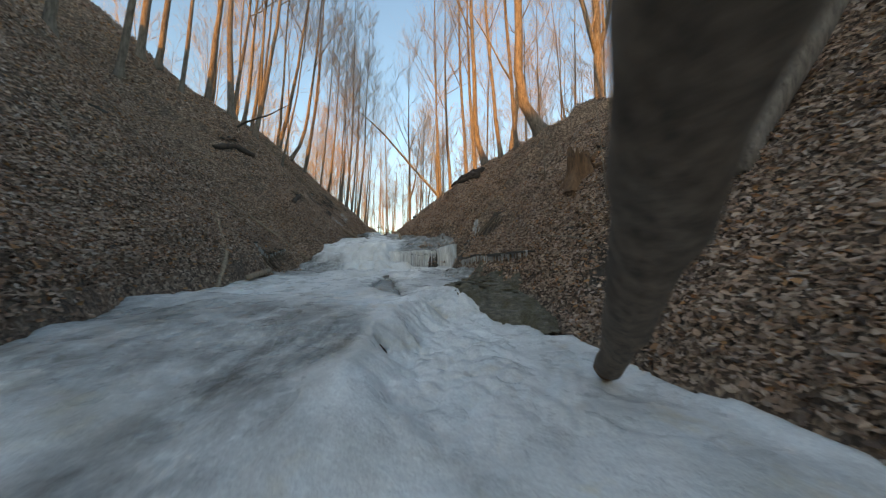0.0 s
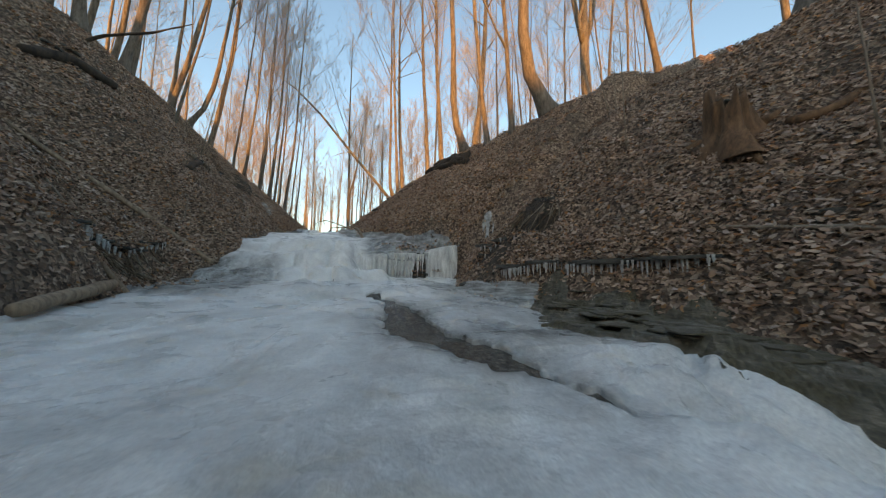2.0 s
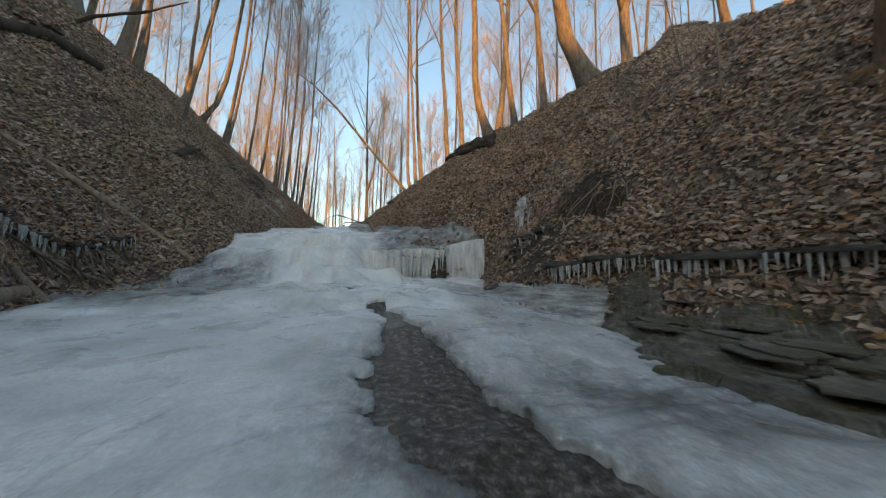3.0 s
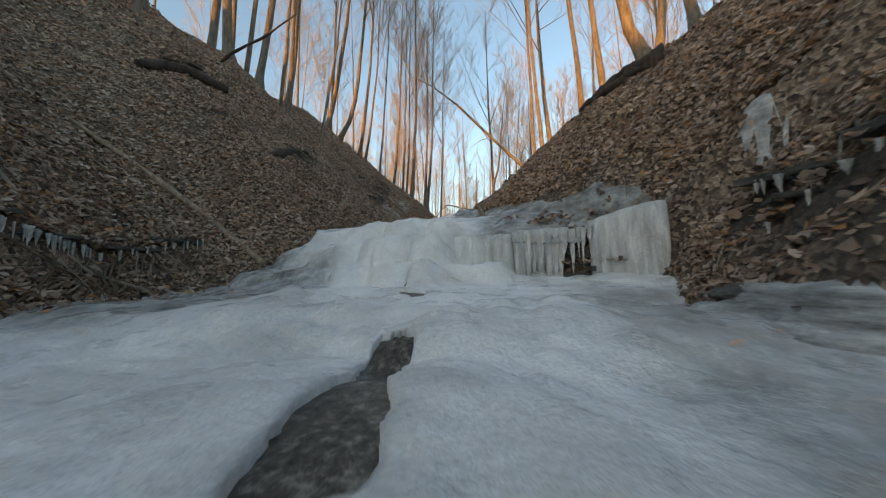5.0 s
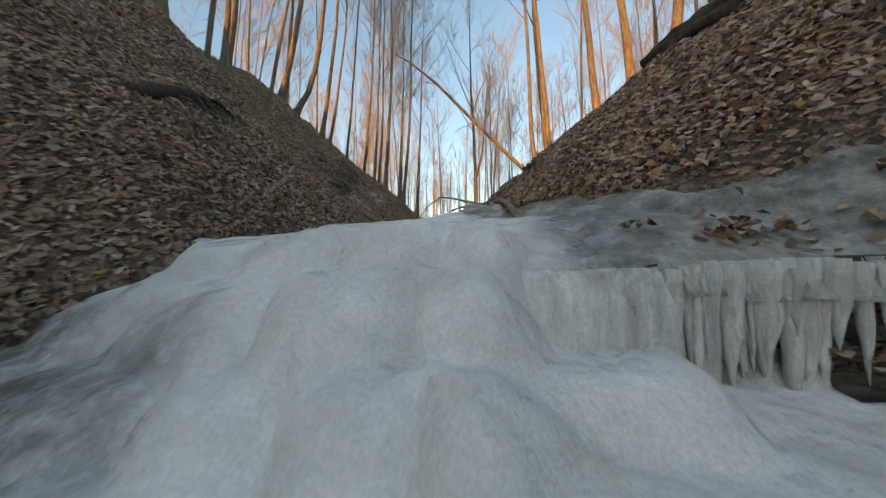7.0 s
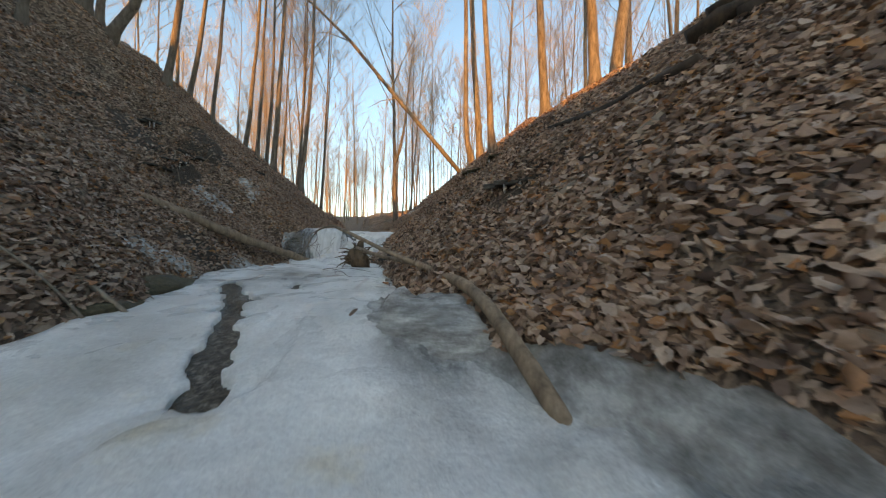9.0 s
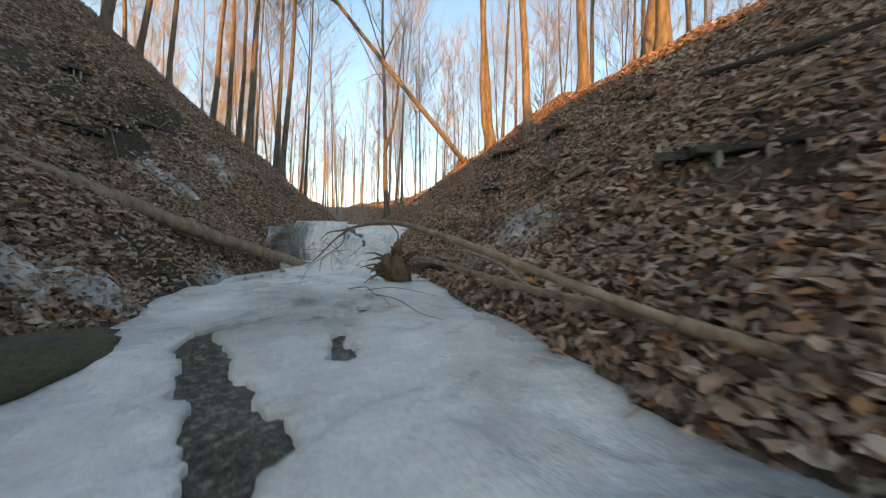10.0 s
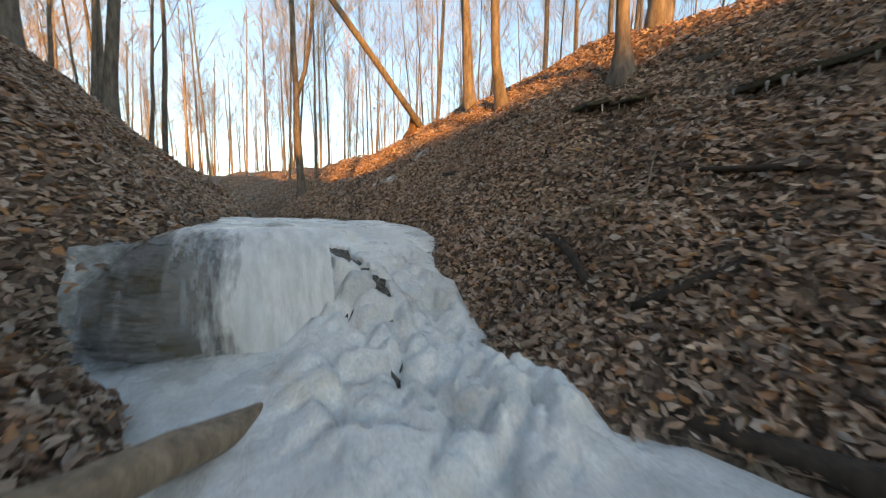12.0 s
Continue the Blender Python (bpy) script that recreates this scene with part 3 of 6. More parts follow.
def ice_sheet(name, xs, ys, height, keep, mat, thick):
    """A sheet of ice with rounded holes and a rim that goes down into the water; it carries how clear the ice is."""
    gx, gy = np.meshgrid(xs, ys)
    gap = open_water(gx, gy)
    # draw the grid's points onto the holes' rims
    e = 0.01
    dx, dy = (open_water(gx + e, gy) - open_water(gx - e, gy)) / (2 * e), (open_water(gx, gy + e) - open_water(gx, gy - e)) / (2 * e)
    k = np.maximum(dx * dx + dy * dy, 0.3)
    step = xs[1] - xs[0]
    pull = np.where(np.abs(gap) < 0.75 * step, -gap / k, 0)
    gx, gy = gx + np.clip(pull * dx, -0.6 * step, 0.6 * step), gy + np.clip(pull * dy, -0.6 * step, 0.6 * step)
    gz = height(gx, gy) - 0.018 * np.exp(-np.maximum(gap, 0) / 0.05)
    ok = (gap > -0.75 * step) & keep(gx, gy, gz)
    nx = len(xs)
    j, i = np.meshgrid(np.arange(len(ys) - 1), np.arange(nx - 1), indexing="ij")
    a = (j * nx + i).ravel()
    quads = np.stack([a, a + 1, a + nx + 1, a + nx], 1)
    quads = quads[ok.ravel()[quads].all(1)]
    edges = np.concatenate([quads[:, [0, 1]], quads[:, [1, 2]], quads[:, [2, 3]], quads[:, [3, 0]]])
    key = np.sort(edges, 1)
    key = key[:, 0] * gx.size + key[:, 1]
    _, inv, count = np.unique(key, return_inverse=True, return_counts=True)
    rim = edges[count[inv] == 1]
    co = np.stack([gx.ravel(), gy.ravel(), gz.ravel()], 1)
    rv = np.unique(rim)
    under = np.zeros(len(co), np.int64)
    under[rv] = len(co) + np.arange(len(rv))
    co = np.concatenate([co, co[rv] - (0, 0, thick)])
    quads = np.concatenate([quads, np.stack([rim[:, 1], rim[:, 0], under[rim[:, 0]], under[rim[:, 1]]], 1)])
    used = np.unique(quads)
    remap = np.zeros(len(co), np.int64)
    remap[used] = np.arange(len(used))
    co, quads = co[used], remap[quads]
    me = bpy.data.meshes.new(name)
    me.vertices.add(len(co)), me.vertices.foreach_set("co", co.ravel())
    me.loops.add(quads.size), me.loops.foreach_set("vertex_index", quads.ravel())
    me.polygons.add(len(quads)), me.polygons.foreach_set("loop_start", np.arange(0, quads.size, 4))
    me.polygons.foreach_set("use_smooth", np.full(len(quads), True))
    me.materials.append(mat)
    me.update(calc_edges=True)
    clear = me.attributes.new("clear", "FLOAT", "POINT")
    clear.data.foreach_set("value", clear_ice(co[:, 0], co[:, 1]).astype(np.float32))
    lobed = me.attributes.new("lobed", "FLOAT", "POINT")
    lobed.data.foreach_set("value", lobed_ice(co[:, 0], co[:, 1]).astype(np.float32))
    return new(name, me)


def lobed_ice(x, y):
    """Where spray has frozen into small knobs: both falls and the crust beside the dome."""
    x, y = x / UNIT, y / UNIT
    first = 0.35 * sstep(6.0, 6.4, y) * (1 - sstep(7.4, 8.2, y))
    upper = sstep(11.1, 11.6, y) * (1 - sstep(12.6, 13.1, y)) * sstep(-2.8, -2.6, x)
    crust = 0.7 * sstep(-0.40, -0.2, x) * (1 - sstep(0.3, 0.6, x)) * sstep(0.9, 1.4, y) * (1 - sstep(3.0, 3.4, y))
    return np.clip(first + upper + crust, 0, 1)


def clear_ice(x, y):
    """How clear and dark the ice is by plan: the dome, the thin ice at the pools' sides and the rock wall of the upper fall."""
    x, y = x / UNIT, y / UNIT
    dome = (1 - sstep(-0.54, -0.34, x + 0.08 * fbm(x, y, 0.3, 47, 2))) * np.maximum(sstep(0.8, 1.3, y), sstep(-1.1, -0.8, x) * sstep(0.3, 0.7, y)) * (1 - 0.65 * sstep(1.9, 2.7, y)) * (1 - sstep(2.7, 3.4, y))
    side = sstep(-0.48, -0.28, x) * sstep(2.9, 3.4, y) * (1 - sstep(6.0, 6.5, y))
    shelf = (1 - sstep(-2.3, -1.9, x)) * sstep(4.8, 5.3, y) * (1 - sstep(6.4, 6.8, y))
    wall = (1 - sstep(-2.75, -2.45, x)) * sstep(12.2, 12.4, y) * (1 - sstep(12.9, 13.2, y))
    pool = sstep(-2.9, -2.5, x) * (1 - sstep(-2.3, -2.0, x)) * sstep(9.2, 9.7, y) * (1 - sstep(10.2, 10.6, y))
    apron = sstep(-1.25, -0.8, x) * sstep(6.80, 6.92, y) * (1 - sstep(8.6, 9.2, y))
    lobe = np.exp(-(((x * UNIT + 2.25) / 0.28) ** 2 + ((y * UNIT - 13.6) / 0.45) ** 2))
    strip = np.exp(-np.maximum(near_path(x * UNIT, y * UNIT, LEADS[0]), 0) / 0.18)
    return np.clip(-0.28 * lobed_ice(x * UNIT, y * UNIT) + 0.42 * dome + 0.33 * side + 0.7 * shelf + 0.9 * wall + 0.36 * pool + 0.85 * apron + 0.4 * strip + 0.8 * lobe, -0.3, 1)


def ice_keep(x, y, z):
    gap = (x > -0.52) & (x < -0.08) & (y > 10.88) & (y < 11.3)
    over = (x > -2.2) & (x < -0.5) & (y > 10.4) & (y < 12.0)
    bed = (y > 3.5) & (y < 7.2) & (x > np.interp(y, [3.5, 4.1, 4.7, 5.4, 6.2, 7.2], [1.15, 1.15, 1.0, 0.75, 0.5, 0.35]))
    return ((z > ground_z(x, y) - 0.12) | over) & (y < 24.2) & ~gap & ~bed


ice = ice_sheet("creek_ice", np.arange(-6.6, 2.4, 0.028), np.arange(-2.5, 25, 0.028), ice_z, ice_keep, ICE, 0.07)
tagged(ice, "grey-white frozen creek with lobed ice steps and open leads", "ice", kind="structure")


def water_keep(x, y, z):
    return open_water(x, y) < 0.3


water = grid_mesh("creek_water", np.arange(-5, 1.2, 0.08), np.arange(3.8, 22, 0.08), lambda x, y: ice_z(x, y) - 0.045, WATER, water_keep)
tagged(water, "dark shallow creek water in gaps of the ice", "water", kind="structure")

# ---- bare trees ----
def grow_branch(rng, start, way, length, radius, depth, out, sides, fine=0.006):
    """A tapered branch that sweeps upwards, with side branches; out collects (points, radii, depth, sides)."""
    n = (6, 2, 1)[depth - 1]
    pts, d = [Vector(start)], Vector(way).normalized()
    for k in range(n):
        d = (d + Vector((rng.uniform(-1, 1), rng.uniform(-1, 1), rng.uniform(-0.5, 1.3))) * 0.13).normalized()
        pts.append(pts[-1] + d * (length / n))
    rad = [max(radius * (1 - 0.85 * k / n), fine) for k in range(n)] + [fine * 0.4]
    out.append((pts, rad, depth, sides))
    if depth >= 3:
        out[-1] = (pts, [fine, 0.0], 4, 2)
        return
    if depth == 2:
        # a spray of the finest twigs
        for k in range(7):
            f = rng.uniform(0.1, 1.0) * n
            i = min(int(f), n - 1)
            p = pts[i].lerp(pts[i + 1], f - i)
            w = (d * 1.1 + Vector((rng.uniform(-1, 1), rng.uniform(-1, 1), rng.uniform(-0.3, 1.0))) * 0.8).normalized()
            out.append(([p, p + w * length * rng.uniform(0.4, 0.8)], [fine, 0.0], 4, 2))
    for k in range(rng.randint(7, 9) if depth == 1 else rng.randint(3, 4)):
        f = rng.uniform(0.12, 0.98) * n
        i = min(int(f), n - 1)
        p = pts[i].lerp(pts[i + 1], f - i)
        along_way = (pts[i + 1] - pts[i]).normalized()
        out_way = Vector((rng.uniform(-1, 1), rng.uniform(-1, 1), rng.uniform(0.0, 0.9))).normalized()
        w = (along_way + out_way * 0.7).normalized()
        grow_branch(rng, p, w, length * rng.uniform(0.35, 0.6) * (1.1 - 0.45 * f / n), rad[i] * 0.5, depth + 1, out, 3, fine)


def thin_twig(pts, radii, verts, faces):
    """A three-sided twig that ends in a point."""
    base, n = len(verts), len(pts)
    d = (pts[-1] - pts[0]).normalized()
    side = d.orthogonal().normalized()
    up = d.cross(side)
    for p, r in zip(pts[:-1], radii):
        verts.extend((p + side * r, p - side * 0.5 * r + up * 0.87 * r, p - side * 0.5 * r - up * 0.87 * r))
    verts.append(pts[-1])
    for k in range(n - 2):
        a = base + 3 * k
        faces.extend(((a, a + 1, a + 4, a + 3), (a + 1, a + 2, a + 5, a + 4), (a + 2, a, a + 3, a + 5)))
    a, t = base + 3 * (n - 2), len(verts) - 1
    faces.extend(((a, a + 1, t), (a + 1, a + 2, t), (a + 2, a, t)))


def make_tree(seed, height, radius, lean=(0, 0), bole=0.4, limbs=14, fork=(), bend=0.0, flare=1.6, wander=0.035, label="", whole=True):
    """A bare forest tree as a thing: trunk and crown, or trunk, each limb and the fine twigs."""
    rng = random.Random(seed)
    n = 16
    pts, p = [], Vector((0, 0, -0.3))
    s = (height + 0.3) / n
    for k in range(n + 1):
        pts.append(p.copy())
        z = max(p.z, 0)
        dx, dy = lean[0] + bend * math.exp(-z / 0.8) - bend * 0.25 * math.exp(-((z - 2.5) / 1.5) ** 2), lean[1]
        settle = math.exp(-z / 9.0)
        p = p + Vector((dx * settle * s + rng.uniform(-1, 1) * wander * s, dy * settle * s + rng.uniform(-1, 1) * wander * s, s))
    prof = [radius * (1 - 0.88 * (k / n) ** 0.9) for k in range(n + 1)]
    low = [pts[0], pts[0].lerp(pts[1], 0.25), pts[0].lerp(pts[1], 0.4), pts[0].lerp(pts[1], 0.65)] + pts[1:]
    lowr = [radius * flare * 1.3, radius * flare, radius * (1 + (flare - 1) * 0.45), radius * 1.05] + prof[1:]
    tv, tf = tube(low, lowr, 12, wobble=0.05)
    out = []
    for k in range(limbs):
        f = (bole + (0.97 - bole) * (k + rng.random()) / limbs) * n
        i = min(int(f), n - 1)
        a, up = rng.uniform(0, 2 * math.pi), rng.uniform(0.9, 2.3)
        ln = height * rng.uniform(0.22, 0.40) * (1.25 - 0.75 * f / n)
        grow_branch(rng, pts[i].lerp(pts[i + 1], f - i), Vector((math.cos(a), math.sin(a), up)), ln, prof[i] * rng.uniform(0.25, 0.45), 1, out, 5, 0.0075 if whole else 0.0055)
    for way, z, ln, thick in fork:
        i = min(int((z + 0.3) / s), n - 1)
        grow_branch(rng, pts[i].lerp(pts[i + 1], (z + 0.3) / s - i), Vector(way), ln, prof[i] * thick, 1, out, 8, 0.0065)
    ob = thing("tree", label or "bare grey-brown forest tree without leaves", "tree", "bare trees of the ravine")
    link_mesh("trunk", tv, tf, BARK, ob, smooth=True)
    v, fc = [], []
    for bp, br, depth, sides in out:
        if depth == 1 and not whole:
            lv, lf = tube(bp, br, sides + 1)
            link_mesh("limb", lv, lf, BARK, ob, smooth=True)
        else:
            if depth == 4:
                w = (bp[1] - bp[0]).orthogonal().normalized() * br[0]
                v.extend((bp[0] + w, bp[0] - w, bp[1]))
                fc.append((len(v) - 3, len(v) - 2, len(v) - 1))
            else:
                tube(bp, br, sides, v, fc, cap=False) if depth == 1 else thin_twig(bp, br, v, fc)
    link_mesh("crown", v, fc, TWIG, ob, smooth=True)["kind"] = "stuff"
    return ob


def plant(ob, x, y, turn=0, size=1.0, tip=(0, 0), first=False):
    m = Matrix.Translation((x, y, float(ground_z(x, y)))) @ Matrix.Rotation(radians(turn), 4, "Z") @ Matrix.Rotation(radians(tip[0]), 4, "X") @ Matrix.Rotation(radians(tip[1]), 4, "Y") @ Matrix.Scale(size, 4)
    if first:
        ob.matrix_basis = m
        return ob
    return copy_thing(ob, m)


spots = []


def key_tree(x, y, radius, lean_x, lean_y=0.0, height=None, **more):
    """A tree that stands out, at its own place and lean."""
    x, y, radius = x * UNIT, y * UNIT, radius * UNIT
    spots.append((x, y))
    h = height or 11 + radius * 55
    if x < -5:
        radius *= 0.85
    ob = make_tree(len(spots) * 7 + 300, h, radius, (lean_x, lean_y), bole=more.pop("bole", 0.36), limbs=more.pop("limbs", 10), whole=False, **more)
    ob.matrix_basis = Matrix.Translation((x, y, float(ground_z(x, y))))
    return ob


# the crest of the right bank, from the mouth upwards
key_tree(4.0, 4.33, 0.18, -0.05, label="thick mossy tree on the crest of the bank", flare=1.9)
key_tree(4.48, 3.97, 0.19, 0.06, label="thick mossy tree on the crest of the bank", flare=1.9)
key_tree(2.55, 7.43, 0.13, -0.10, bend=-0.5, label="sunlit tree with a bent foot on the bank's crest")
key_tree(4.91, 9.33, 0.15, -0.01, bole=0.5, fork=(((-0.45, 0, 1), 3.5, 8, 0.7), ((0.3, 0.1, 1), 3.7, 8, 0.7)), label="forked grey tree behind the bank's crest")
key_tree(1.38, 9.5, 0.09, -0.08, bend=-0.25)
key_tree(1.73, 8.89, 0.065, -0.10)
key_tree(2.01, 8.16, 0.06, -0.08, fork=(((-0.5, 0, 1), 3.0, 5, 0.6),))
key_tree(4.48, 6.73, 0.065, -0.20)
key_tree(1.26, 11.73, 0.08, -0.06)
key_tree(-0.05, 12.62, 0.06, -0.06, flare=2.2, label="sunlit tree with mossy roots over a ledge")
key_tree(-0.05, 14.25, 0.065, -0.05, bend=-0.2, label="sunlit tree with a swept foot on the bank")
key_tree(1.05, 12.98, 0.085, -0.08)
key_tree(0.45, 15.84, 0.10, -0.07)
key_tree(5.39, 16.58, 0.08, -0.02)
key_tree(7.41, 17.16, 0.09, 0.06)
key_tree(5.16, 18.65, 0.10, 0.03)
key_tree(7.80, 19.74, 0.09, 0.02)
key_tree(3.0, 14.0, 0.15, 0.14, flare=1.9)
key_tree(-2.1, 20.2, 0.10, -0.03, fork=(((0.25, 0, 1), 4.0, 9, 0.75),), label="double-stemmed tree at the head of the ravine")
# the crest of the left bank
key_tree(-6.16, 8.75, 0.104, -0.04)
key_tree(-5.6, 8.9, 0.080, 0.18)
key_tree(-7.41, 13.53, 0.104, 0.25)
key_tree(-6.78, 13.25, 0.088, 0.22, bend=0.4, label="crooked tree that leans over the ravine")
key_tree(-6.58, 14.33, 0.080, 0.15)
key_tree(-4.84, 15.28, 0.076, 0.05)
key_tree(-4.46, 16.01, 0.072, 0.10)
key_tree(-5.22, 15.30, 0.052, 0.04)
key_tree(-6.20, 20.56, 0.088, 0.07)
key_tree(-5.87, 22.53, 0.072, 0.10)
key_tree(-7.3, 9.2, 0.104, 0.08)
key_tree(-8.6, 12.9, 0.096, 0.09)
for x, y, r, lx in ((-6.5, 10.4, 0.06, 0.12), (-7.0, 11.2, 0.075, 0.05), (-6.2, 11.6, 0.05, 0.2), (-7.6, 11.9, 0.08, 0.1), (-6.0, 14.9, 0.05, 0.1), (-7.9, 14.4, 0.08, 0.06), (-5.6, 16.6, 0.06, 0.05), (-6.6, 17.4, 0.08, 0.1), (-5.3, 18.3, 0.06, 0.03), (-7.4, 16.2, 0.07, 0.15), (-4.3, 17.4, 0.045, 0.06)):
    key_tree(x, y, r, lx)
for x, y, r, lx in ((-6.9, 6.3, 0.08, 0.12), (-7.5, 7.3, 0.10, 0.05), (-6.6, 7.5, 0.06, 0.10), (-8.0, 8.3, 0.09, 0.08), (-7.9, 10.2, 0.08, 0.04), (-6.9, 9.7, 0.07, 0.15), (-7.0, 5.2, 0.09, 0.05)):
    key_tree(x, y, r, lx)

kinds = [make_tree(100 + s, h, r, bole=b, limbs=n) for s, (h, r, b, n) in enumerate([
    (20, 0.10, 0.36, 15), (22, 0.12, 0.42, 16), (18, 0.08, 0.3, 15), (21, 0.105, 0.33, 17), (15, 0.06, 0.26, 14), (23, 0.135, 0.4, 17)])]
rng = random.Random(5)
used_kind, planted, tries = set(), 0, 0
while planted < 190 and tries < 9000:
    tries += 1
    y = rng.uniform(-8, 95)
    x = rng.uniform(-58, 58) * (0.3 + 0.7 * max(y, 0) / 95)
    off = max(x - float(right_x(y)), float(left_x(y)) - x)
    gap = 1.7 if y > 32 else 2.0
    if (y < 34 and off < (5.4 if x < 0 else 8.0)) or (off < 1.3 and y < 42) or (y < 22 and x > 0 and off < 12) or any((x - a) ** 2 + (y - b) ** 2 < gap * gap for a, b in spots):
        continue
    spots.append((x, y))
    planted += 1
    k = rng.randrange(len(kinds))
    plant(kinds[k], x, y, rng.uniform(0, 360), rng.uniform(0.75, 1.2), (rng.uniform(-4, 4), rng.uniform(-4, 4)), k not in used_kind)
    used_kind.add(k)

# the far woods beyond the head of the ravine, one sheet of slender bare trees
wv, wf = [], []
for k in range(240):
    y = rng.uniform(50, 140)
    x = rng.uniform(-0.75, 0.75) * (y - 10) - 6
    z, h, r = float(ground_z(x, y)), rng.uniform(13, 20), rng.uniform(0.06, 0.13)
    lean = Vector((rng.uniform(-0.06, 0.06), rng.uniform(-0.06, 0.06), 1))
    base = Vector((x, y, z - 0.2))
    tube([base, base + lean * h * 0.35, base + lean * h * 0.7, base + lean * h], [r * 1.2, r, r * 0.6, 0.02], 5, wv, wf, cap=False)
    for i in range(34):
        p = base + lean * h * rng.uniform(0.3, 0.97)
        a = rng.uniform(0, 6.28)
        w = Vector((math.cos(a), math.sin(a), rng.uniform(0.8, 2.2))).normalized()
        ln = rng.uniform(1.2, 3.4)
        thin_twig([p, p + w * ln], [0.022, 0], wv, wf)
        for j in range(5):
            q = p + w * ln * rng.uniform(0.2, 0.95)
            u = (w + Vector((rng.uniform(-1, 1), rng.uniform(-1, 1), rng.uniform(-0.2, 0.8))) * 0.7).normalized() * ln * rng.uniform(0.25, 0.5)
            thin_twig([q, q + u], [0.013, 0], wv, wf)
tagged(link_mesh("far_woods", wv, wf, TWIG, smooth=True), "distant bare woods of slender sunlit trees", "woods", kind="stuff")

# unseen trees added on the rise behind the mouth, to break the evening sun
for k in range(26):
    plant(kinds[k % len(kinds)], rng.uniform(-38, 26), rng.uniform(-62, -38), rng.uniform(0, 360), rng.uniform(0.8, 1.15), (rng.uniform(-3, 3), rng.uniform(-3, 3)))

# a dead pole that leans across the far end
px, py = 0.33, 28.1
pole = thing("leaning_pole", "thin dead tree leaning across the ravine, sunlit at its foot", "dead tree", at=(px, py, float(ground_z(px, py))))
pv, pf = tube([(0.3, 0, -0.25), (-1.45, 0, 1.75), (-3.5, 0.15, 4.1), (-5.9, 0.2, 6.95), (-7.8, 0.3, 8.8), (-9.4, 0.3, 9.9)], [0.13, 0.115, 0.10, 0.08, 0.05, 0.016], 8, wobble=0.04)
link_mesh("trunk", pv, pf, BARK, pole, smooth=True)
for a, b, c in (((-3.5, 0.15, 4.1), (-4.3, 0.3, 4.0), (-5.0, 0.5, 3.7)), ((-5.9, 0.2, 6.95), (-6.9, -0.3, 7.0), (-7.7, -0.6, 6.7)), ((-7.8, 0.3, 8.8), (-8.0, 0.6, 9.6), (-8.5, 0.8, 10.2))):
    bv, bf = tube([a, b, c], [0.032, 0.02, 0.008], 5)
    link_mesh("branch", bv, bf, TWIG, pole, smooth=True)

# ---- leaf litter ----
def make_leaf_material(name, single=False):
    m, n, l, b = material(name, 0.55)
    g = n.new("ShaderNodeObjectInfo" if single else "ShaderNodeNewGeometry")
    c = ramp(n, l, g.outputs["Random" if single else "Random Per Island"], [
        (0.0, (0.09, 0.055, 0.038)), (0.20, (0.26, 0.168, 0.118)), (0.42, (0.46, 0.31, 0.22)), (0.64, (0.56, 0.41, 0.305)),
        (0.80, (0.66, 0.515, 0.40)), (0.87, (0.53, 0.445, 0.39)), (0.94, (0.47, 0.225, 0.10)), (1.0, (0.56, 0.31, 0.145))])
    damp = ramp(n, l, tex_noise(n, l, 1.3, 3), [(0.36, (0.82, 0.81, 0.80)), (0.6, (1, 1, 1))])
    vein = ramp(n, l, tex_noise(n, l, 60, 3), [(0.3, (0.85, 0.84, 0.83)), (0.7, (1.1, 1.1, 1.1))])
    for extra in (damp, vein):
        mx = n.new("ShaderNodeMix")
        mx.data_type, mx.blend_type = "RGBA", "MULTIPLY"
        mx.inputs["Factor"].default_value = 1
        l.new(c, mx.inputs["A"]), l.new(extra, mx.inputs["B"])
        c = mx.outputs["Result"]
    l.new(c, b.inputs["Base Color"])
    b.inputs["Specular IOR Level"].default_value = 0.5
    thin, both = n.new("ShaderNodeBsdfTranslucent"), n.new("ShaderNodeMixShader")
    l.new(c, thin.inputs["Color"])
    both.inputs[0].default_value = 0.22
    l.new(b.outputs[0], both.inputs[1]), l.new(thin.outputs[0], both.inputs[2])
    l.new(both.outputs[0], n["Material Output"].inputs["Surface"])
    return m


LEAF, LEAF_ONE = make_leaf_material("dry_leaves"), make_leaf_material("dry_leaf", True)
# half outlines of an oval, a lobed and a narrow leaf: along, across
OUTLINES = [[(0.0, 0.0), (0.32, 0.20), (0.68, 0.17), (1.0, 0.0)],
            [(0.0, 0.0), (0.28, 0.27), (0.60, 0.22), (1.0, 0.0)],
            [(0.0, 0.0), (0.3, 0.13), (0.7, 0.12), (1.0, 0.0)]]


def leaf_shape(kind, fine):
    if not fine:
        return np.array([(-0.5, 0.0), (-0.05, 0.24), (0.5, 0.0), (0.05, -0.22)]), np.array([(0, 1, 2), (0, 2, 3)])
    half = OUTLINES[kind]
    ring = half + [(u, -v) for u, v in half[-2:0:-1]]
    return np.array(ring) - (0.5, 0), np.array([(0, 1, 2), (0, 2, 3), (0, 3, 4), (0, 4, 5)])


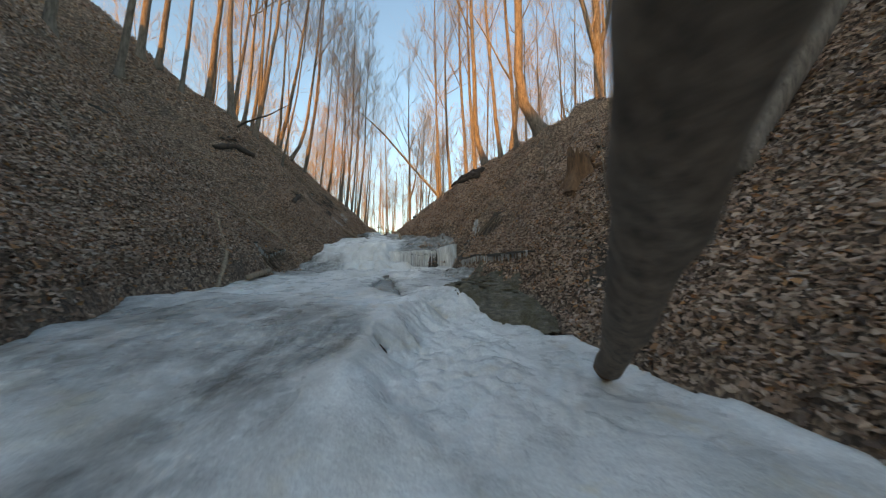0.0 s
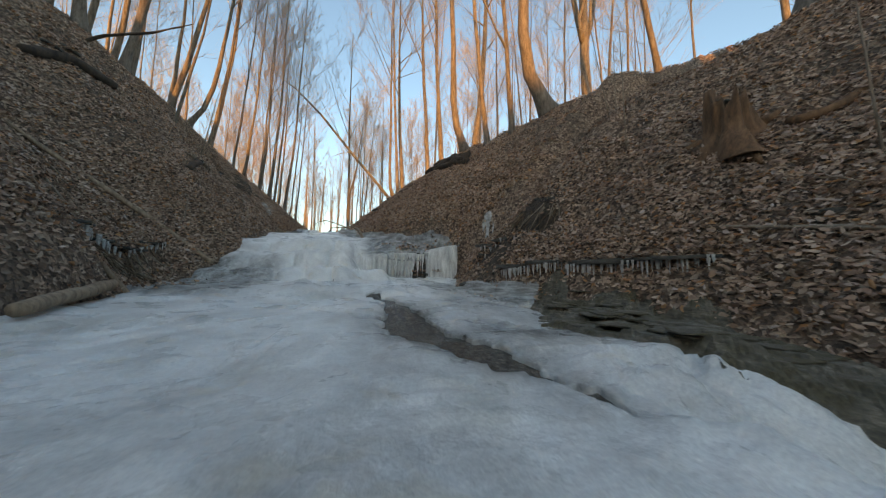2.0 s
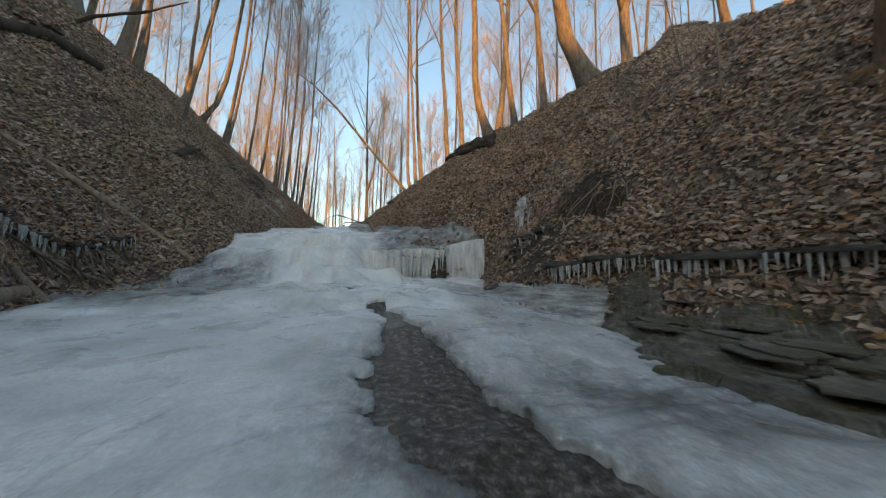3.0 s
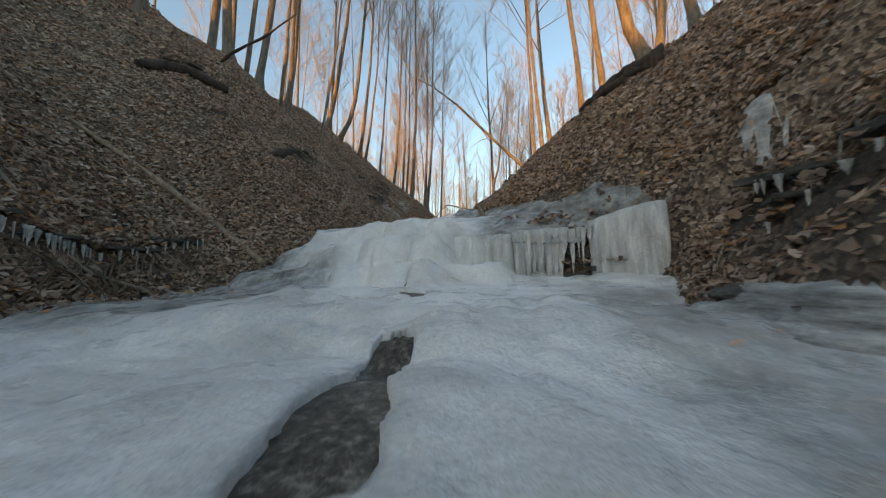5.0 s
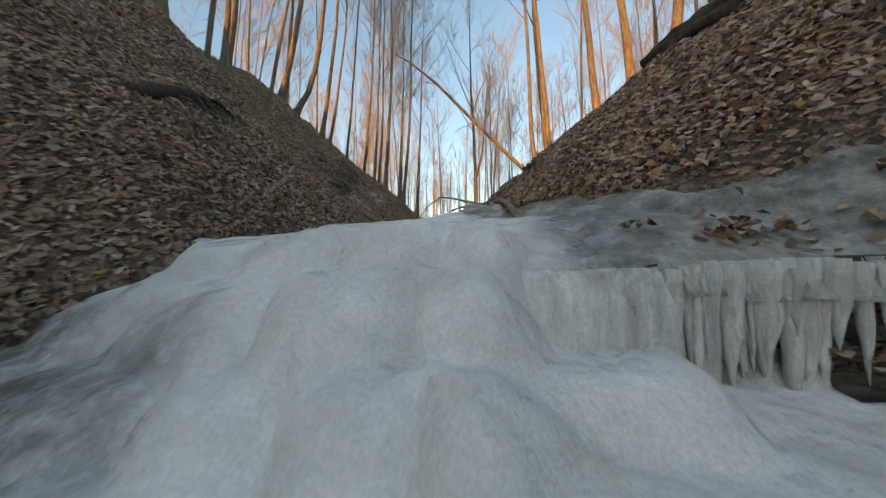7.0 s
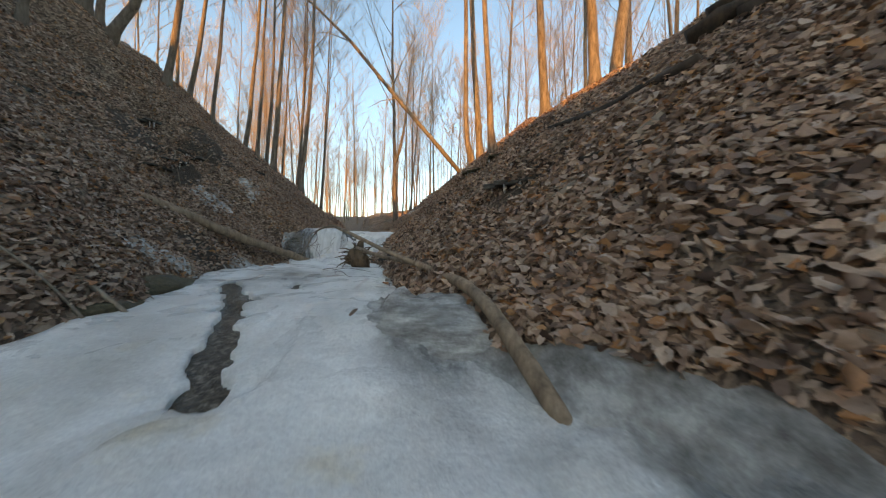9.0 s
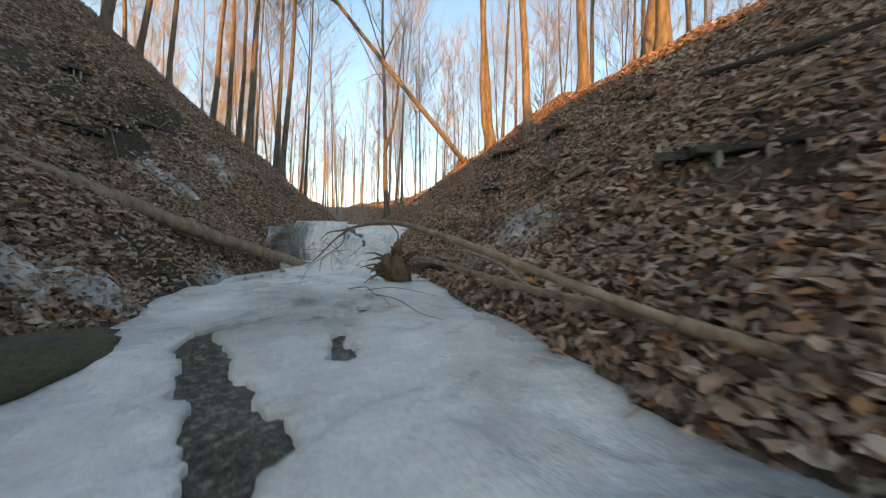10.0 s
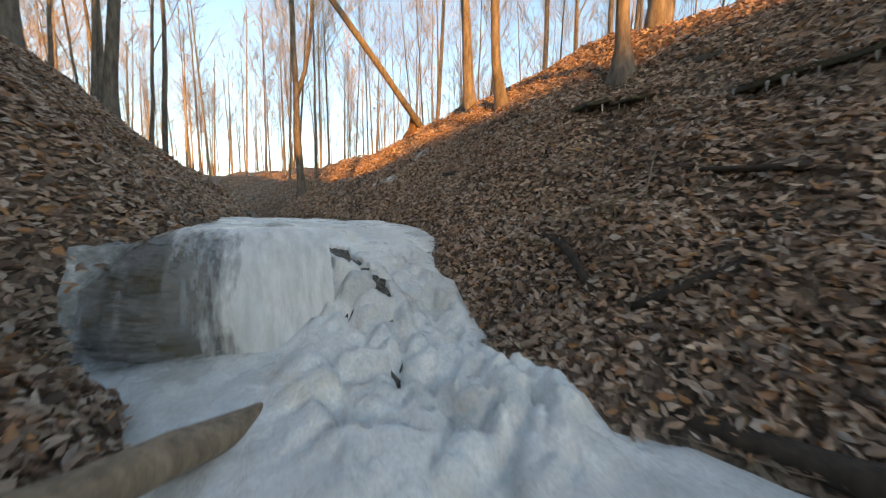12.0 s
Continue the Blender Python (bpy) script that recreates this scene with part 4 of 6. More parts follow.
def leaf_points(rs, uv, x, y, z, nx, ny, nz, size, lie=0.52):
    """Curled and folded leaves on a surface with the given normals."""
    n = len(x)
    nrm = np.stack([nx, ny, nz], 1) + rs.normal(0, lie, (n, 3))
    nrm /= np.linalg.norm(nrm, axis=1, keepdims=True)
    a = rs.uniform(0, 2 * np.pi, n)
    h = np.stack([np.cos(a), np.sin(a), rs.normal(0, 0.2, n)], 1)
    t = h - nrm * (h * nrm).sum(1, keepdims=True)
    t /= np.linalg.norm(t, axis=1, keepdims=True)
    s = np.cross(nrm, t)
    u, v = uv[:, 0][None], uv[:, 1][None]
    fold, curl, twist = rs.normal(0.35, 0.55, (n, 1)), rs.normal(0.25, 0.6, (n, 1)), rs.normal(0, 0.5, (n, 1))
    w = fold * np.abs(v) + curl * u * u + twist * u * v + rs.normal(0, 0.025, (n, uv.shape[0]))
    wide = rs.uniform(0.75, 1.25, (n, 1))
    sz = size[:, None, None]
    p = np.stack([x, y, z], 1)[:, None] + sz * (t[:, None] * u[..., None] + s[:, None] * (v * wide)[..., None] + nrm[:, None] * w[..., None])
    return p


def slope_of(x, y, e=0.06):
    gx = (ground_z(x + e, y) - ground_z(x - e, y)) / (2 * e)
    gy = (ground_z(x, y + e) - ground_z(x, y - e)) / (2 * e)
    k = 1 / np.sqrt(1 + gx * gx + gy * gy)
    return -gx * k, -gy * k, k


def scatter(rs, x, y):
    """Keeps the places on the banks, fewer on bare steep earth and none on the ice."""
    count = len(x)
    z = ground_z(x, y)
    nx, ny, nz = slope_of(x, y)
    off = np.maximum(x - right_x(y), left_x(y) - x)
    dry = z - ice_z(x, y)
    keep = (dry > 0.02 + 0.05 * rs.uniform(-1, 1, count)) | (off > 1.5) | (y > 25)
    keep &= glazed(x, y) + 0.05 * fbm(x, y, 0.3, 85, 2) > -0.02
    keep &= (near_path(x, y, BANK_ICE) + 0.05 * rs.uniform(-1, 1, count) > 0.02) | (z > 0.86)
    keep &= near_path(x, y, LOBE_ICE) + 0.06 * rs.uniform(-1, 1, count) > 0.03
    keep &= near_path(x, y, SHELF) + 0.25 * rs.uniform(-1, 1, count) > -0.02
    keep &= rs.uniform(0, 1, count) < (1 - 0.72 * bare_earth(x, y)) * np.clip((nz - 0.36) / 0.2, 0.08, 1)
    keep &= ~((x > -1.4) & (x < 0.15) & (y > 10.0) & (y < 11.4) & (z < 1.5))
    return [v[keep] for v in (x, y, z, nx, ny, nz)]


def leaf_mesh(name, blocks):
    """One mesh of many leaves from blocks of (points, triangles)."""
    cos, tris, base = [], [], 0
    for p, f in blocks:
        n, k = p.shape[:2]
        cos.append(p.reshape(-1, 3))
        tris.append((f[None] + (base + np.arange(n) * k)[:, None, None]).reshape(-1, 3))
        base += n * k
    co, tri = np.concatenate(cos), np.concatenate(tris)
    me = bpy.data.meshes.new(name)
    me.vertices.add(len(co)), me.vertices.foreach_set("co", co.ravel())
    me.loops.add(tri.size), me.loops.foreach_set("vertex_index", tri.ravel())
    me.polygons.add(len(tri)), me.polygons.foreach_set("loop_start", np.arange(0, tri.size, 3))
    me.materials.append(LEAF)
    me.update(calc_edges=True)
    return new(name, me)


rs = np.random.RandomState(11)
blocks = []
for kind, share in ((0, 0.5), (1, 0.28), (2, 0.22)):
    uv, f = leaf_shape(kind, True)
    for side in (-1, 1):
        # a strip of each bank beside the creek
        n = int((1900 if side > 0 else 2250) * share * 1.5 * 25)
        y, d = rs.uniform(-0.5, 24.5, n), rs.uniform(-0.3, 1.2, n)
        x = right_x(y) + d if side > 0 else left_x(y) - d
        g = scatter(rs, x, y)
        n = len(g[0])
        g[2] = g[2] + rs.uniform(0.008, 0.055, n)
        blocks.append((leaf_points(rs, uv, *g, rs.uniform(0.042, 0.086, n)), f))
# thicker heaps on the right bank above the first fall
n = 16000
y, d = rs.uniform(9.6, 14.5, n), rs.uniform(0.1, 2.4, n)
g = scatter(rs, right_x(y) + d, y)
g[2] = g[2] + rs.uniform(0.02, 0.07, len(g[0]))
blocks.append((leaf_points(rs, leaf_shape(1, True)[0], *g, rs.uniform(0.05, 0.10, len(g[0]))), leaf_shape(1, True)[1]))
uv, f = leaf_shape(0, False)
for side in (-1, 1):
    for d0, d1, y0, y1, per, s0, s1 in ((1.2, 2.2, -0.5, 25, 1900, 0.05, 0.092), (2.2, 5.0, -1, 26, 950, 0.055, 0.095), (5.0, 9.0, -2, 30, 300, 0.075, 0.12), (9.0, 16, -3, 34, 50, 0.11, 0.2), (-0.4, 7.0, 24.5, 40, 240, 0.08, 0.15), (-1.0, 16, 40, 62, 60, 0.12, 0.22)):
        n = int(per * (d1 - d0) * (y1 - y0))
        y, d = rs.uniform(y0, y1, n), rs.uniform(d0, d1, n)
        x = right_x(y) + d if side > 0 else left_x(y) - d
        g = scatter(rs, x, y)
        n = len(g[0])
        g[2] = g[2] + rs.uniform(0.008, 0.055, n)
        blocks.append((leaf_points(rs, uv, *g, rs.uniform(s0, s1, n)), f))
uv, f = leaf_shape(1, True)
# drifts of leaves caught on the ice above the first fall, and strays on the ice
for cx, cy, rx, ry, n in ((-0.72, 11.15, 0.22, 0.10, 60), (-0.28, 11.02, 0.30, 0.13, 120), (-1.15, 11.35, 0.10, 0.06, 16), (0.12, 10.75, 0.16, 0.10, 40), (-0.4, 11.35, 0.5, 0.25, 30), (0.15, 10.72, 0.2, 0.12, 50), (-2.2, 16.5, 0.25, 0.7, 60), (-2.3, 14.6, 0.2, 0.7, 50), (-4.75, 17.5, 0.15, 0.7, 6), (-4.4, 8.6, 0.3, 0.9, 90), (0.4, 8.3, 0.3, 0.5, 60)):
    x, y = rs.normal(cx, rx * 0.6, n), rs.normal(cy, ry * 0.6, n)
    z = np.maximum(ground_z(x, y), ice_z(x, y)) + 0.12 * (np.abs(x + 0.6) < 1.2) * (np.abs(y - 11.2) < 0.9) + rs.uniform(0.005, 0.05, n)
    blocks.append((leaf_points(rs, uv, x, y, z, np.zeros(n), np.zeros(n), np.ones(n), rs.uniform(0.05, 0.095, n), 0.5), f))
litter = leaf_mesh("leaf_litter", blocks)
tagged(litter, "dry brown and tan fallen leaves covering the banks", "leaf litter", kind="stuff")

# ---- ice falls, icicles, ledges and rocks ----
def icicle_mesh(seed, length, radius):
    rng = random.Random(seed)
    n = 6
    pts = [(rng.uniform(-1, 1) * 0.12 * radius, rng.uniform(-1, 1) * 0.12 * radius, 0.04 - (length + 0.04) * k / n) for k in range(n + 1)]
    rad = [radius * (1.15 - 1.08 * (k / n) ** 1.5) * rng.uniform(0.9, 1.1) for k in range(n)] + [radius * 0.05]
    v, f = tube(pts, rad, 7, wobble=0.08)
    me = bpy.data.meshes.new("icicle")
    me.from_pydata(v, [], f)
    me.materials.append(HANG)
    me.polygons.foreach_set("use_smooth", [True] * len(me.polygons))
    return me


ICICLES = [icicle_mesh(s, 1.0, r) for s, r in enumerate((0.075, 0.10, 0.06, 0.12, 0.085))]


def hang_icicle(parent, at, length, thick, rng):
    ob = new("icicle", ICICLES[rng.randrange(len(ICICLES))])
    ob.parent = parent
    ob.matrix_basis = Matrix.Translation(at) @ Matrix.Rotation(rng.uniform(0, 6.3), 4, "Z") @ Matrix.Diagonal((thick / 0.088, thick / 0.088, length, 1))
    return ob


def wall_y(x):
    """The foot of the first fall's rock wall."""
    return UNIT * 6.89 - 0.75 * max(x + 0.15 * UNIT, 0)


def slab(name, centre, size, seed, mat, parent=None, turn=0.0, rough=0.12, tilt=0.0):
    """A broken flat stone with an uneven outline and worn edges."""
    rng = random.Random(seed)
    bm = bmesh.new()
    n = 14
    lx, ly, lz = size
    rings = []
    for z, shrink in ((-0.5, 0.975), (-0.3, 1.0), (0.3, 1.0), (0.5, 0.975)):
        ring = []
        for k in range(n):
            a = 2 * math.pi * k / n
            local = random.Random(seed * 31 + k)
            r = 1 + rough * local.uniform(-1.6, 1.0)
            c, s = math.cos(a), math.sin(a)
            box = 1 / max(abs(c), abs(s)) ** 0.9
            ring.append(bm.verts.new((0.5 * lx * c * box * r * shrink, 0.5 * ly * s * box * r * shrink, lz * (z + rng.uniform(-0.09, 0.09)))))
        rings.append(ring)
    for a, b in zip(rings, rings[1:]):
        for k in range(n):
            bm.faces.new((a[k], a[(k + 1) % n], b[(k + 1) % n], b[k]))
    bm.faces.new(rings[0][::-1]), bm.faces.new(rings[-1])
    me = bpy.data.meshes.new(name)
    bm.to_mesh(me)
    bm.free()
    me.materials.append(mat)
    ob = new(name, me)
    ob.parent = parent
    ob.matrix_basis = Matrix.Translation(centre) @ Matrix.Rotation(radians(turn), 4, "Z") @ Matrix.Rotation(radians(tilt), 4, "X")
    return ob


def boulder(name, centre, size, seed, mat, label, category="rock", parent=None):
    bm = bmesh.new()
    bmesh.ops.create_icosphere(bm, subdivisions=4, radius=1)
    for v in bm.verts:
        p = v.co * 1.3 + Vector((seed * 3.1, seed * 1.7, 0))
        k = 1 + 0.28 * noise.noise(p) + 0.12 * noise.noise(p * 2.7) + 0.05 * noise.noise(p * 7)
        q = v.co * k
        q.z = q.z * 0.9 + 0.05 * math.sin(q.z * 16)
        v.co = Vector((q.x * size[0], q.y * size[1], q.z * size[2]))
    me = bpy.data.meshes.new(name)
    bm.to_mesh(me)
    bm.free()
    me.materials.append(mat)
    me.polygons.foreach_set("use_smooth", [True] * len(me.polygons))
    ob = new(name, me)
    ob.parent = parent
    ob.location = centre
    return tagged(ob, label, category) if parent is None else ob


rng = random.Random(21)
# rock wall behind the first fall: courses of shale
rock_wall = thing("rock_wall", "dark layered shale wall behind the hanging ice", "rock wall", at=(0, 0, 0))
for row in range(14):
    x = -1.25 + 0.15 * (row % 2)
    while x < -0.05:
        w = rng.uniform(0.3, 0.8)
        back, tall, seed, turn = rng.uniform(-0.05, 0.05), rng.uniform(0.052, 0.064), rng.randrange(9999), rng.uniform(-6, 6)
        if row < 9 or x > -0.75:
            slab("stone", (x + w / 2, wall_y(x + w / 2) + 0.12 + back + 0.008 * row, 0.78 + 0.056 * row), (w * 1.3, 0.3, tall), seed, ROCK, rock_wall, turn - 20 * (x > -0.2), 0.26)
        x += w

slab("stone", (-0.5, wall_y(-0.5) + 0.30, 1.08), (1.7, 0.3, 0.68), 4242, ROCK, rock_wall, 0, 0.08)

fall = thing("frozen_waterfall", "grey-white curtain of ice and icicles over a rock ledge", "frozen waterfall", at=(0, 0, 0))


def top_z(x):
    return -0.06 + float(np.interp(x, [-2.3, -1.2, -0.75, -0.4, 0.0, 0.6], [1.52, 1.54, 1.57, 1.62, 1.68, 1.74])) + 0.02 * math.sin(x * 5)


def ice_curtain(x0, x1, seed, foot):
    """A fluted sheet of ice from the lip to the foot."""
    rng = random.Random(seed)
    nu, nv = max(12, int((x1 - x0) / 0.018)), 14
    v, f = [], []
    for j in range(nv + 1):
        b = j / nv
        for i in range(nu + 1):
            a = i / nu
            x = x0 + (x1 - x0) * a
            flute = abs(vnoise(np.float64(x / 0.085), np.float64(b * 0.7), seed)) * (0.03 if x < -1.1 else 0.055) + abs(vnoise(np.float64(x / 0.03), np.float64(b * 1.5), seed + 3)) * 0.026
            out = 0.15 * math.sin(min(b * 2.2, 1) * math.pi / 2) - 0.03 * b
            edge = 0.10 * (abs(2 * a - 1) ** 6) + (0.14 * max(0, 1 - a / 0.3) ** 2 if x0 < -1.5 else 0)
            z = top_z(x) + 0.03 - (top_z(x) + 0.03 - foot) * max(0, (b - 0.12) / 0.88) + (0.02 * math.sin(b * 26) if b > 0.9 else 0)
            v.append((x, wall_y(x) + 0.01 - out - flute + edge + 0.18 * max(0, 1 - b / 0.12), z))
    for j in range(nv):
        for i in range(nu):
            a = j * (nu + 1) + i
            f.append((a, a + nu + 1, a + nu + 2, a + 1))
    # a back face gives the sheet its thickness
    n = len(v)
    v += [(x, y + 0.07, z) for x, y, z in v]
    f += [(a + n, d + n, c + n, b + n) for a, b, c, d in f]
    return link_mesh("ice_sheet", v, f, HANG, fall, smooth=True)


ice_curtain(-2.1, -1.12, 3, 0.78)
ice_curtain(-0.20, 0.46, 5, 0.76)
for k in range(26):
    x = rng.uniform(-1.2, -0.50) if k < 20 else rng.uniform(-0.5, -0.18)
    gap = x > -0.5
    ln = rng.uniform(0.1, 0.3) if gap else rng.uniform(0.35, 0.80)
    hang_icicle(fall, (x, wall_y(x) - 0.05 + rng.uniform(-0.04, 0.03), top_z(x) - 0.03), ln, rng.uniform(0.022, 0.036) if gap else rng.uniform(0.036, 0.066), rng)
for k in range(14):
    x = rng.uniform(-1.1, 0.45)
    hang_icicle(fall, (x, wall_y(x) - 0.09 + rng.uniform(-0.02, 0.02), top_z(x) - 0.06), rng.uniform(0.15, 0.55), rng.uniform(0.016, 0.034), rng)



def apron_edge(x, y):
    return glazed(x, y) + 0.06 * fbm(x, y, 0.5, 85, 3)


def lip_y(x):
    return UNIT * 6.86 - 0.75 * np.maximum(x + 0.15 * UNIT, 0)


def apron_z(x, y):
    front = np.maximum(lip_y(x) + 0.05 - y, 0)
    back = np.maximum(y, lip_y(x) + 0.17)
    return np.maximum(ground_z(x, back), ice_z(x, back) + 0.02 - 0.45 * sstep(-1.2, -1.9, x)) - 0.03 - 12.0 * front ** 2 + 0.10 * sstep(0.06, -0.22, apron_edge(x, y)) + 0.035 * bulge(x, y, 0.45, 83) * sstep(0, -0.2, apron_edge(x, y))


apron = grid_mesh("ice_apron", np.arange(-2.6, 1.1, 0.025), np.arange(9.6, 13.8, 0.025), apron_z, GLAZE, lambda x, y, z: ((apron_edge(x, y) < 0.12) | ((np.abs(y - lip_y(x)) < 0.14) & (x > -2.1) & (x < 0.40))) & (y > lip_y(x) - 0.015 - 0.07 * sstep(-1.3, -1.1, x) * sstep(-0.1, -0.3, x)))
tagged(apron, "grey glaze of ice that spreads over the bank above the fall", "ice", kind="structure")



# small icicles along the front of the upper sheet of the first pool
for k in range(22):
    x = -1.80 + 0.55 * (k + rng.random()) / 22
    y = 8.13 + 0.03 * math.sin(x * 9)
    hang_icicle(fall, (x, y + 0.05, float(ice_z(x, y + 0.07)) - 0.02), rng.uniform(0.03, 0.08), rng.uniform(0.006, 0.014), rng)

# the upper fall's dark rock wall with thin ice columns
def film_top(x):
    """The upper edge of the icy rock face, which falls towards the bank."""
    return float(np.interp(x, [-5.78, -5.54, -5.31, -5.04], [2.75, 3.05, 3.2, 3.30]))


def face_y(x, b):
    """The bulging front of the icy rock face, b from its top (0) to its foot (1)."""
    foot = 19.62 + 0.55 * max(0, -5.15 - x) + 0.25 * max(0, x + 4.5)
    return foot + 0.62 * (1 - math.sin(math.pi / 2 * b)) ** 1.2


upper_wall = thing("rock_wall", "dark layered shale under thin clear ice beside the upper fall", "rock wall", at=(0, 0, 0))
wv, wf = [], []
nu, nv = 90, 120
for j in range(nv + 1):
    for i in range(nu + 1):
        x, b = -5.78 + 1.6 * i / nu, j / nv
        z = film_top(x) - 0.02 - (film_top(x) - 2.40) * (1 - math.cos(math.pi / 2 * b) ** 0.9)
        p = z / 0.034 + 0.5 * float(vnoise(np.float64(x / 0.5), np.float64(z / 0.3), 61))
        row = math.floor(p)
        out = 0.05 * float(hash2(np.array(row), np.array(math.floor(x / 0.31 + 7.3 * float(hash2(np.array(row), np.array(5), 3)))), 9)) + 0.012 * float(vnoise(np.float64(x / 0.05), np.float64(z / 0.02), 63))
        wv.append((x, face_y(x, b) + 0.08 + 0.5 * max(0, x + 4.95) - out, z))
for j in range(nv):
    for i in range(nu):
        a = j * (nu + 1) + i
        wf.append((a, a + nu + 1, a + nu + 2, a + 1))
link_mesh("rock_face", wv, wf, WET, upper_wall)
upper_fall = thing("frozen_waterfall", "thin grey ice columns frozen to a rock face", "frozen waterfall", at=(0, 0, 0))


fv, ff, thick = [], [], []
nu, nv = 110, 34
for j in range(nv + 1):
    for i in range(nu + 1):
        x, b = -5.78 + 1.68 * i / nu, j / nv
        out = 0.02 * float(vnoise(np.float64(x / 0.07), np.float64(b), 9)) + 0.05 * float(vnoise(np.float64(x / 0.25), np.float64(b * 3), 8))
        fv.append((x, face_y(x, b) - out, film_top(x) - (film_top(x) - 2.40) * (1 - math.cos(math.pi / 2 * b) ** 0.9)))
        core = max(0, 1 - abs(x + 5.2) / 0.55)
        thick.append(0.20 - 0.34 * core + 0.34 * max(0, 1 - b / 0.3) - 0.10 * (b > 0.85) + 0.75 * max(0, x + 5.15) + 0.25 * float(vnoise(np.float64(x / 0.22), np.float64(b * 1.2), 18)))
for j in range(nv):
    for i in range(nu):
        a = j * (nu + 1) + i
        ff.append((a, a + nu + 1, a + nu + 2, a + 1))
film_ice = link_mesh("ice_sheet", fv, ff, FILM, upper_fall, "thin clear ice over dark rock", smooth=True)
film_ice.data.attributes.new("thick", "FLOAT", "POINT").data.foreach_set("value", thick)


LEDGES = []


def ledge(ax, ay, bx, by, side, drop, count, label, reach=0.16, lift=0.0, mat=None):
    """An overhanging shelf of rock on a bank, with icicles along its front. side: the way out over the creek, in x."""
    length = math.hypot(bx - ax, by - ay)
    turn = math.degrees(math.atan2(by - ay, bx - ax))
    zs = [float(ground_z(ax + (bx - ax) * t, ay + (by - ay) * t)) for t in (0, 0.5, 1)]
    z = sum(zs) / 3 + lift
    ob = thing("rock_ledge", label, "rock ledge", "ledges of the banks", at=(0, 0, 0))
    nx, ny = (by - ay) / length, -(bx - ax) / length
    if nx * side < 0:
        nx, ny = -nx, -ny
    LEDGES.append((ax, ay, bx, by, nx * reach, ny * reach, z + 0.03, zs[2] - zs[0]))
    pieces = max(2, int(length / 0.55))
    for k in range(pieces):
        t = (k + 0.5) / pieces
        zk = z + ((zs[2] - zs[0]) * (t - 0.5))
        slab("stone", (ax + (bx - ax) * t - nx * reach * 0.45, ay + (by - ay) * t - ny * reach * 0.45, zk + rng.uniform(-0.012, 0.015)), (length / pieces * 1.2, reach * 2.2 * rng.uniform(0.85, 1.1), rng.uniform(0.03, 0.06)), rng.randrange(9999), mat or ROCK, ob, turn + rng.uniform(-9, 9), 0.24, rng.uniform(-4, 4))
    for k in range(count):
        t = (k + rng.random()) / count
        zk = z + (zs[2] - zs[0]) * (t - 0.5) - 0.015
        o = reach * rng.uniform(0.2, 0.5)
        hang_icicle(ob, (ax + (bx - ax) * t + nx * o, ay + (by - ay) * t + ny * o, zk), drop * rng.uniform(0.35, 1.1), rng.uniform(0.008, 0.019), rng)
    return ob


ledge(0.50, 8.05, 0.98, 7.15, -1, 0.20, 26, "low rock ledge fringed with a row of icicles", 0.16, 0.10)
ledge(0.98, 7.10, 1.62, 5.70, -1, 0.24, 34, "low rock ledge fringed with a row of icicles", 0.16, 0.08)
ledge(-4.98, 7.80, -5.12, 8.85, 1, 0.26, 26, "rock ledge under leaves with short icicles", 0.17, -0.02)
ledge(-5.10, 8.90, -5.14, 9.95, 1, 0.20, 12, "rock ledge under leaves with short icicles", 0.17, -0.02)
ledge(-8.10, 19.9, -7.55, 20.25, 1, 0.2, 7, "dark rock ledge high on the bank with icicles", 0.2)
ledge(-7.0, 17.85, -7.15, 18.95, 1, 0.2, 7, "dark rock ledge on the bank with icicles", 0.2)
ledge(-8.9, 19.6, -8.5, 20.1, 1, 0.2, 4, "dark rock ledge high on the bank with icicles", 0.2)
ledge(-7.29, 21.5, -7.18, 22.4, 1, 0.12, 3, "dark rock ledge on the bank", 0.2)
ledge(-1.35, 15.3, -1.12, 14.7, -1, 0.15, 5, "dark rock ledge among leaves on the bank", 0.2)
ledge(-0.58, 18.75, -0.72, 17.7, -1, 0.16, 7, "mossy rock ledge with icicles below the crest", 0.22, 0.02, MOSSY)
ledge(-0.85, 20.3, -0.62, 19.5, -1, 0.12, 4, "mossy ledge under tree roots", 0.2, 0.0, MOSSY)
ledge(2.2, 5.3, 2.35, 4.6, -1, 0.1, 0, "dark rock ledge in the leaf litter", 0.10, -0.045)
ledge(2.75, 5.0, 2.95, 4.1, -1, 0.1, 0, "dark rock ledge in the leaf litter", 0.10, -0.045)
ledge(0.62, 9.3, 0.86, 8.5, -1, 0.14, 8, "dark undercut ledge with short icicles", 0.22, 0.05)
ledge(0.80, 9.75, 0.92, 9.3, -1, 0.16, 7, "dark undercut ledge with short icicles", 0.2, 0.10)
ledge(-6.15, 12.6, -6.25, 13.35, 1, 0.1, 2, "dark rock ledge on the bank", 0.18, 0.02)
ledge(-8.3, 11.4, -8.35, 12.1, 1, 0.1, 0, "dark rock ledge on the bank", 0.18, 0.02)


# small dark outcrops scattered over both banks
for k in range(20):
    left = k < 11
    y = rng.uniform(15.5, 24) if left and k < 8 else rng.uniform(3, 22)
    d = rng.uniform(0.9, 4.6)
    x = float(left_x(y)) - d if left else float(right_x(y)) + d
    ln = rng.uniform(0.3, 0.8)
    ledge(x, y, x + rng.uniform(-0.12, 0.12), y + ln, 1 if left else -1, 0.12, 0, "small dark outcrop of shale on the bank", rng.uniform(0.08, 0.13), -0.01)


